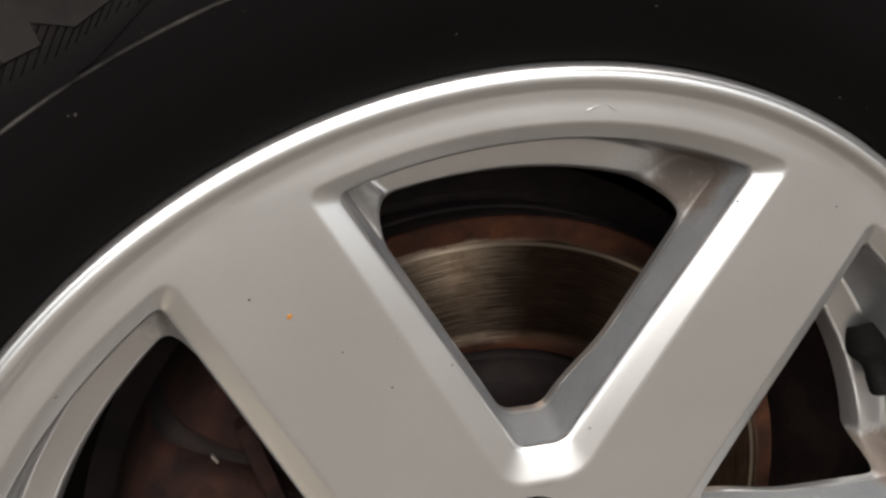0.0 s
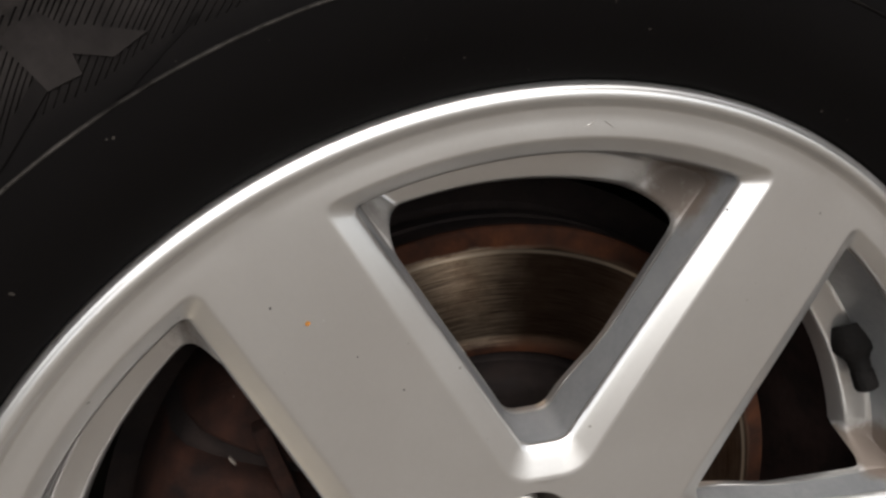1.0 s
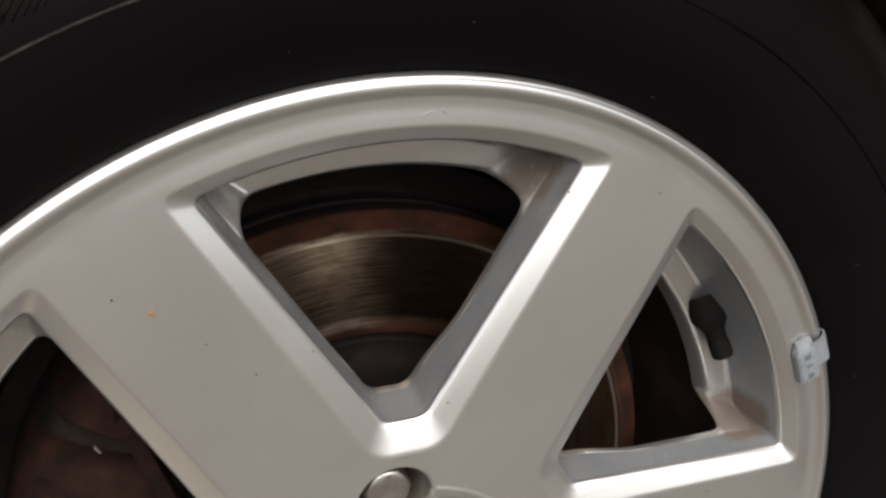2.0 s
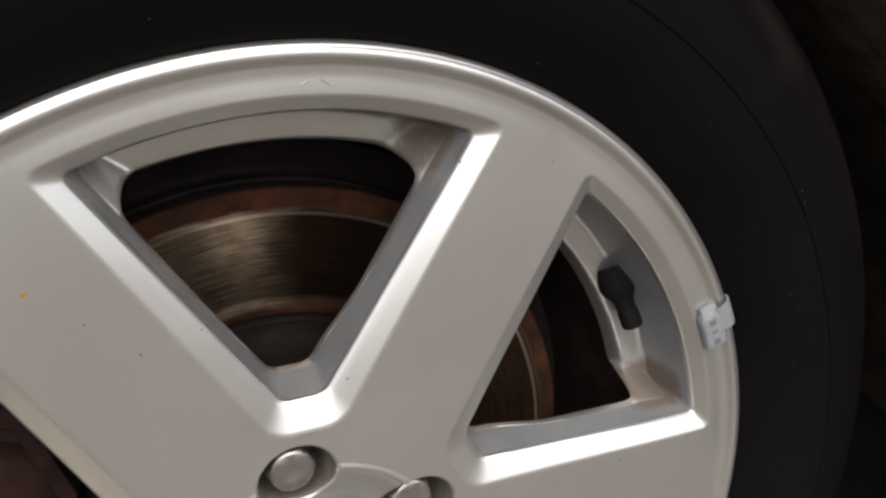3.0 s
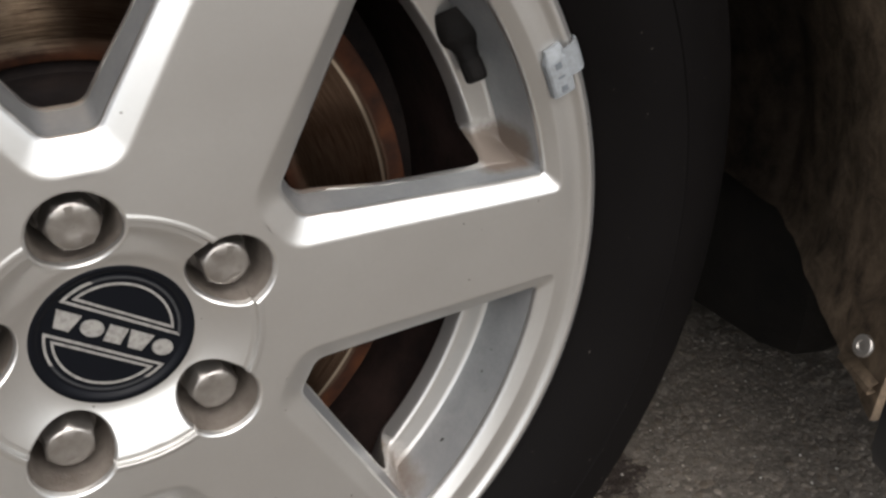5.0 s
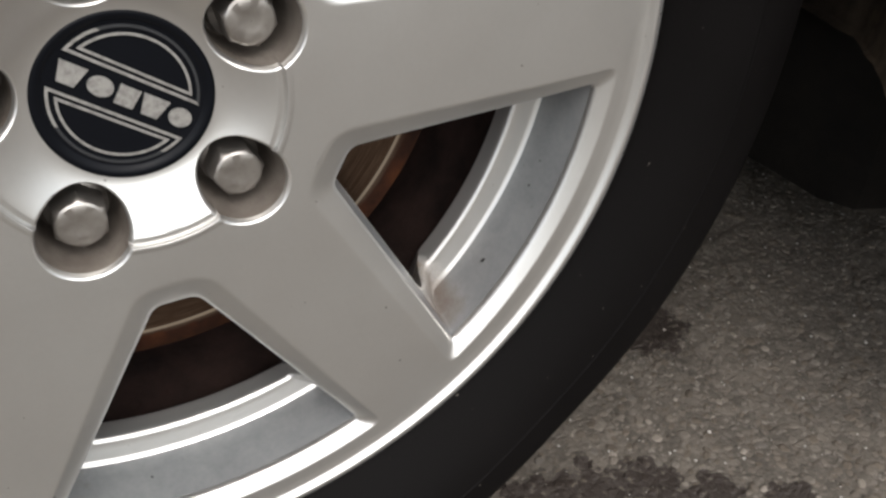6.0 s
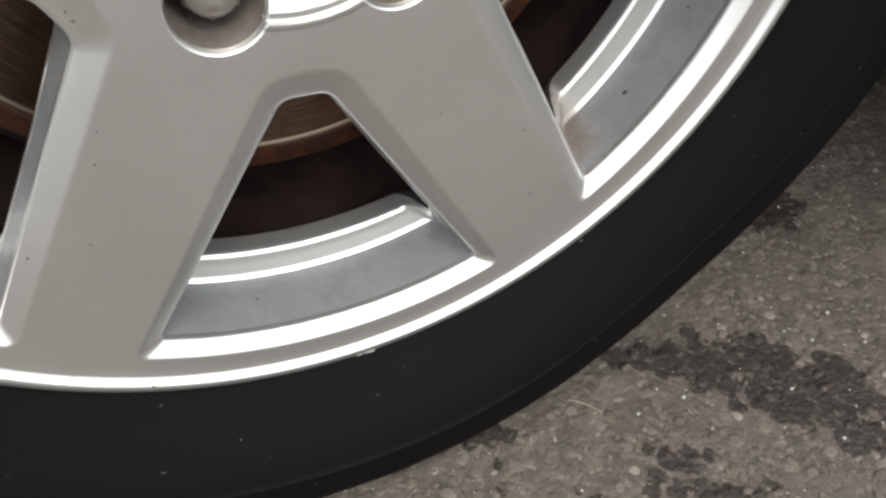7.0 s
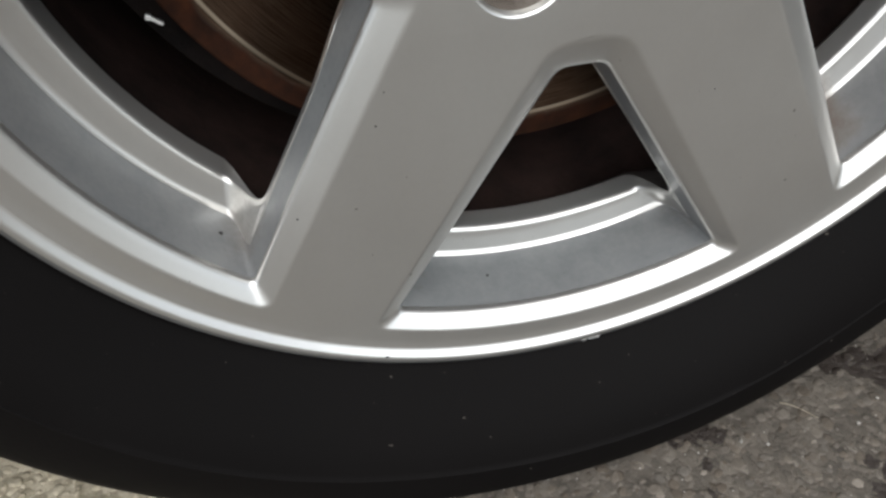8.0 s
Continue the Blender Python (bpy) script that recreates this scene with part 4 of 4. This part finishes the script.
# ---- ground ----
def build_ground():
    bm = bmesh.new()
    xs = [-60, -12, -3, -1.2] + [-0.7 + 0.006 * i for i in range(301)] + [1.6, 3, 12, 60]
    ys = [-60, -12, -3, -0.8] + [-0.32 + 0.006 * i for i in range(181)] + [1.2, 3, 12, 60]
    rows = []
    for y in ys:
        row = []
        for x in xs:
            near = smooth(1.3, 1.0, abs(x - 0.2)) * smooth(1.0, 0.7, abs(y - 0.2)) if abs(x) < 2 and abs(y) < 2 else 0.0
            p = Vector((x, y, 0))
            h = 0.0016 * noise.noise(p * 60) + 0.0012 * noise.noise(p * 140) + 0.003 * noise.noise(p * 6)
            row.append((x, y, (h - 0.001) * near))
        rows.append(row)
    grid_faces(bm, rows)
    g = part("ground", bm, ASPHALT, at=(0, 0, 0), angle=180)
    tagged(g, "worn pale grey asphalt with dark damp stains", "ground", kind="structure")
    # chippings bound in the surface: low uneven domes
    rnd = random.Random(9)
    verts, faces = [], []
    step = 0.0047
    for j in range(118):
        for i in range(230):
            x, y = -0.34 + (i + rnd.uniform(-0.42, 0.42)) * step, -0.31 + (j + rnd.uniform(-0.42, 0.42)) * step
            if rnd.random() < 0.30:
                continue
            s = 0.0013 + 0.0036 * rnd.random() ** 2.2
            top = 0.0001 + rnd.uniform(0.015, 0.065) * s
            p = Vector((x, y, 0))
            z = 0.0016 * noise.noise(p * 60) + 0.0012 * noise.noise(p * 140) + 0.003 * noise.noise(p * 6) - 0.001
            top *= 1 + 2.5 * smooth(0.26, 0.12, math.hypot(x + 0.30, y - 0.05))      # coarser beside the tyre
            n, q0, squash, lean = 7, rnd.uniform(0, 6.28), rnd.uniform(0.6, 1.0), rnd.uniform(0, 3.14)
            base = len(verts)
            tilt = (rnd.uniform(-0.08, 0.08), rnd.uniform(-0.08, 0.08))
            for k, h in ((1.05, -0.0012), (0.92, top * 0.55), (0.55, top)):
                for m in range(n):
                    q = q0 + 2 * math.pi * m / n
                    rad = s * k * rnd.uniform(0.82, 1.15)
                    u, v = rad * math.cos(q), rad * math.sin(q) * squash
                    dx, dy = u * math.cos(lean) - v * math.sin(lean), u * math.sin(lean) + v * math.cos(lean)
                    verts.append((x + dx, y + dy, z + h + (dx * tilt[0] + dy * tilt[1] if h > 0 else 0)))
            for lev in (0, 1):
                for m in range(n):
                    a, b = base + lev * n + m, base + lev * n + (m + 1) % n
                    faces.append((a, b, b + n, a + n))
            faces.append(tuple(base + 2 * n + m for m in range(n)))
    me = bpy.data.meshes.new("chippings")
    me.from_pydata(verts, [], faces)
    ob = finish("chippings", me, CHIPPINGS, g, at=(0, 0, 0), angle=80)
    ob["kind"] = "stuff"
    # loose grit
    rnd = random.Random(4)
    verts, faces = [], []
    for _ in range(1700):
        x, y = rnd.uniform(-0.35, 0.75), rnd.uniform(-0.28, 0.45)
        s = 0.0005 + 0.0013 * rnd.random() ** 3
        base = len(verts)
        turn = Euler((rnd.random() * 6, rnd.random() * 6, rnd.random() * 6)).to_matrix()
        for v in ((1, 0, 0), (-1, 0, 0), (0, 1, 0), (0, -1, 0), (0, 0, 1), (0, 0, -1)):
            p = turn @ (Vector(v) * s * rnd.uniform(0.6, 1.2))
            verts.append((x + p.x, y + p.y, 0.001 + s * 0.3 + p.z * 0.7))
        for f in ((0, 2, 4), (2, 1, 4), (1, 3, 4), (3, 0, 4), (2, 0, 5), (1, 2, 5), (3, 1, 5), (0, 3, 5)):
            faces.append(tuple(base + i for i in f))
    me = bpy.data.meshes.new("grit")
    me.from_pydata(verts, [], faces)
    ob = finish("grit", me, GRIT, at=(0, 0, 0), angle=20)
    tagged(ob, "loose pale stone grit scattered over asphalt", "grit", kind="stuff")


build_ground()


def build_straw():
    bm = bmesh.new()
    a, b = Vector((0.1253, -0.0118, 0.0030)), Vector((0.1404, -0.0261, 0.0022))
    rows = []
    for i in range(9):
        t = i / 8
        p = a.lerp(b, t) + Vector((0, 0.0012 * math.sin(3.1 * t), 0.0006 * math.sin(5 * t)))
        rad = 0.0003 * (1 - 0.5 * t)
        rows.append([p + Vector((rad * 0.3 * math.cos(q), rad * math.cos(q), rad * math.sin(q))) for q in [2 * math.pi * k / 8 for k in range(8)]])
    vs = grid_faces(bm, rows, closed=True)
    bm.faces.new(vs[0])
    bm.faces.new(vs[-1][::-1])
    tagged(part("straw", bm, STRAW, at=(0, 0, 0)), "short dry pale straw lying on the asphalt", "straw")


build_straw()


# ---- the car round the wheel ----
SILL_Z = -0.093      # lower edge of the car's side behind the wheel, from the wheel's centre


def guard_radius(y):
    """How far the splash guard's foot stands from the axle: it slants back towards the car's middle."""
    x = 0.374 + 0.825 * (min(y, 0.075) + 0.058) + 0.03 * smooth(0.075, 0.2, y)
    return math.hypot(x, SILL_Z)


def arch_radius(y, q):
    """Radius of the wheel arch's inner skin at the angle q above the axle's level."""
    return guard_radius(y) + (0.395 - guard_radius(y)) * smooth(-10, 40, q)


def build_car():
    car = tagged(new("car"), "dark car side above the wheel with dirty arch", "car")
    # arch liner: inner skin of the wheel arch, its rear foot on the slant of the splash guard
    n = 56
    qs = [-11.0 + 191.0 * i / n for i in range(n + 1)]
    bm = bmesh.new()
    rows = []
    for y in (-0.075, -0.03, 0.03, 0.09, 0.16, 0.24, 0.32, 0.34):
        rows.append([polar(arch_radius(y, q) + 0.012 + 0.2 * smooth(140, 180, q), radians(q), y) for q in qs])
    rows.append([polar(0.25, radians(q), 0.345) for q in qs])
    rows.append([polar(0.02, radians(q), 0.345) for q in qs])
    grid_faces(bm, rows)
    part("arch_liner", bm, UNDER, car, "sooty black plastic arch liner")
    # side panel with the arch opening, out of view: added for the shade it casts
    bm = bmesh.new()
    arch = [polar(0.372 + 0.060 * smooth(38, 6, q) + 0.05 * smooth(140, 183, q), radians(q), 0) for q in [-14 + 197 * i / n for i in range(n + 1)]]
    outer = []
    for x, _, z in arch:
        k = max(x / 3.2, -x / 0.85, abs(z) / 0.62, 1e-6)
        outer.append((x / k, z / k if z > 0 else z))
    rows = [[(x * 1.10, -0.080, z * 1.10) for x, _, z in arch], [(x * 1.01, -0.100, z * 1.01) for x, _, z in arch], [(x, -0.108, z) for x, _, z in arch],
            [(x * 1.004, -0.118, z * 1.004) for x, _, z in arch], [(x * 1.02, -0.123, z * 1.02) for x, _, z in arch],
            [(x * 1.06, -0.126, z * 1.06) for x, _, z in arch],
            [(0.5 * (x * 1.06 + u), -0.150, 0.5 * (z * 1.06 + w)) for (x, _, z), (u, w) in zip(arch, outer)], [(x, -0.133 + 0.1 * smooth(0.3, 0.75, z), z) for x, z in outer]]
    grid_faces(bm, rows)
    part("wing_panel", bm, PANEL, car, "unseen dark glossy painted wing, added for its shade")
    bm = bmesh.new()
    box(bm, (4.1, 1.6, 0.58), (1.35, 1.16, 0.085))
    # low black box added where the ground lies in deep shade
    box(bm, (2.90, 0.72, 0.42), (1.96, 0.410, -0.056), None, 0.05)
    part("underbody", bm, UNDER, car, "black underbody, its low box added for the shade behind the wheel")
    bm = bmesh.new()
    # out of view: added and hung low to shade the ground
    box(bm, (2.88, 0.46, 0.44), (1.98, 0.095, 0.045), None, 0.03)
    box(bm, (2.90, 0.075, 0.25), (1.97, -0.0975, 0.001), None, 0.02)
    box(bm, (2.98, 0.085, 0.135), (1.925, -0.1025, -0.1600), None, 0.02)
    part("sill", bm, PANEL, car, "unseen dark painted lower side, added to shade the ground")
    bm = bmesh.new()
    # unseen end of the car, added to bound its shade on the ground
    box(bm, (0.30, 1.9, 0.42), (-0.70, 0.85, 0.17), None, 0.06)
    part("bumper", bm, PANEL, car, "unseen dark painted bumper")
    bm = bmesh.new()
    # unseen lid over the arch, added to keep sky light out of it
    box(bm, (4.05, 2.01, 0.22), (1.175, 0.905, 0.66), None, 0.08)
    part("upper_body", bm, PANEL, car, "unseen dark painted body above the arch, added to keep light out")
    # dusty splash guard behind the tyre: a wavy moulded sheet with a rolled foot, slanting back towards the middle of the car
    bm = bmesh.new()
    ys = [-0.119 + 0.006 * i for i in range(38)] + [0.15, 0.2, 0.26, 0.33]
    front, back = [], []
    for y in ys:
        foot = math.degrees(math.atan2(SILL_Z, 0.42))
        row = []
        for k in range(41):
            q = foot + (46 - foot) * (k / 40) ** 1.15
            p = Vector(polar(arch_radius(y, q), radians(q), y))
            w = 0.007 * noise.noise(Vector((p.x, y, p.z * 0.5)) * 16) + 0.003 * noise.noise(Vector((p.x, y, p.z * 0.6)) * 55)
            roll = 0.004 * (1 - smooth(0, 2, k))
            row.append((p.x + w - roll, y + 0.5 * w, max(p.z, SILL_Z) if k else SILL_Z - 0.001))
        front.append(row)
        back.append([(x + 0.004, y_ - 0.002, z) for x, y_, z in row])
    grid_faces(bm, front)
    grid_faces(bm, back)
    grid_faces(bm, [[row[0] for row in front], [row[0] for row in back]])
    grid_faces(bm, [front[0], back[0]])
    part("splash_guard", bm, LINER, car, "mud-dusted brown plastic splash guard")
    # folded strip under the guard's outer end, and the washer screw that holds it
    bm = bmesh.new()
    rows = [[Vector((0.361 - 0.036 * i / 12 + dx, -0.075 - 0.041 * i / 12, SILL_Z + 0.001 + 0.018 * i / 12 + dz)) for i in range(13)]
            for dx, dz in ((0.004, 0.003), (-0.003, 0.002), (-0.005, 0.0), (-0.003, -0.002), (0.004, -0.003))]
    grid_faces(bm, rows)
    part("foot_strip", bm, LINER, car, "mud-dusted edge strip")
    bm = bmesh.new()
    rows = []
    for rad, h in ((0.0060, 0.0), (0.0060, 0.0012), (0.0054, 0.0018), (0.0030, 0.0018), (0.0026, 0.0010), (0.0002, 0.0010)):
        rows.append([(rad * math.cos(q), rad * math.sin(q), h) for q in [2 * math.pi * k / 20 for k in range(20)]])
    grid_faces(bm, rows, closed=True)
    bmesh.ops.transform(bm, matrix=Matrix.Translation((0.333, -0.1015, SILL_Z + 0.034)) @ Vector((-0.77, 0.2, 0.3)).to_track_quat('Z', 'Y').to_matrix().to_4x4(), verts=bm.verts)
    part("screw", bm, CHROME, car, "dull steel washer screw")


build_car()
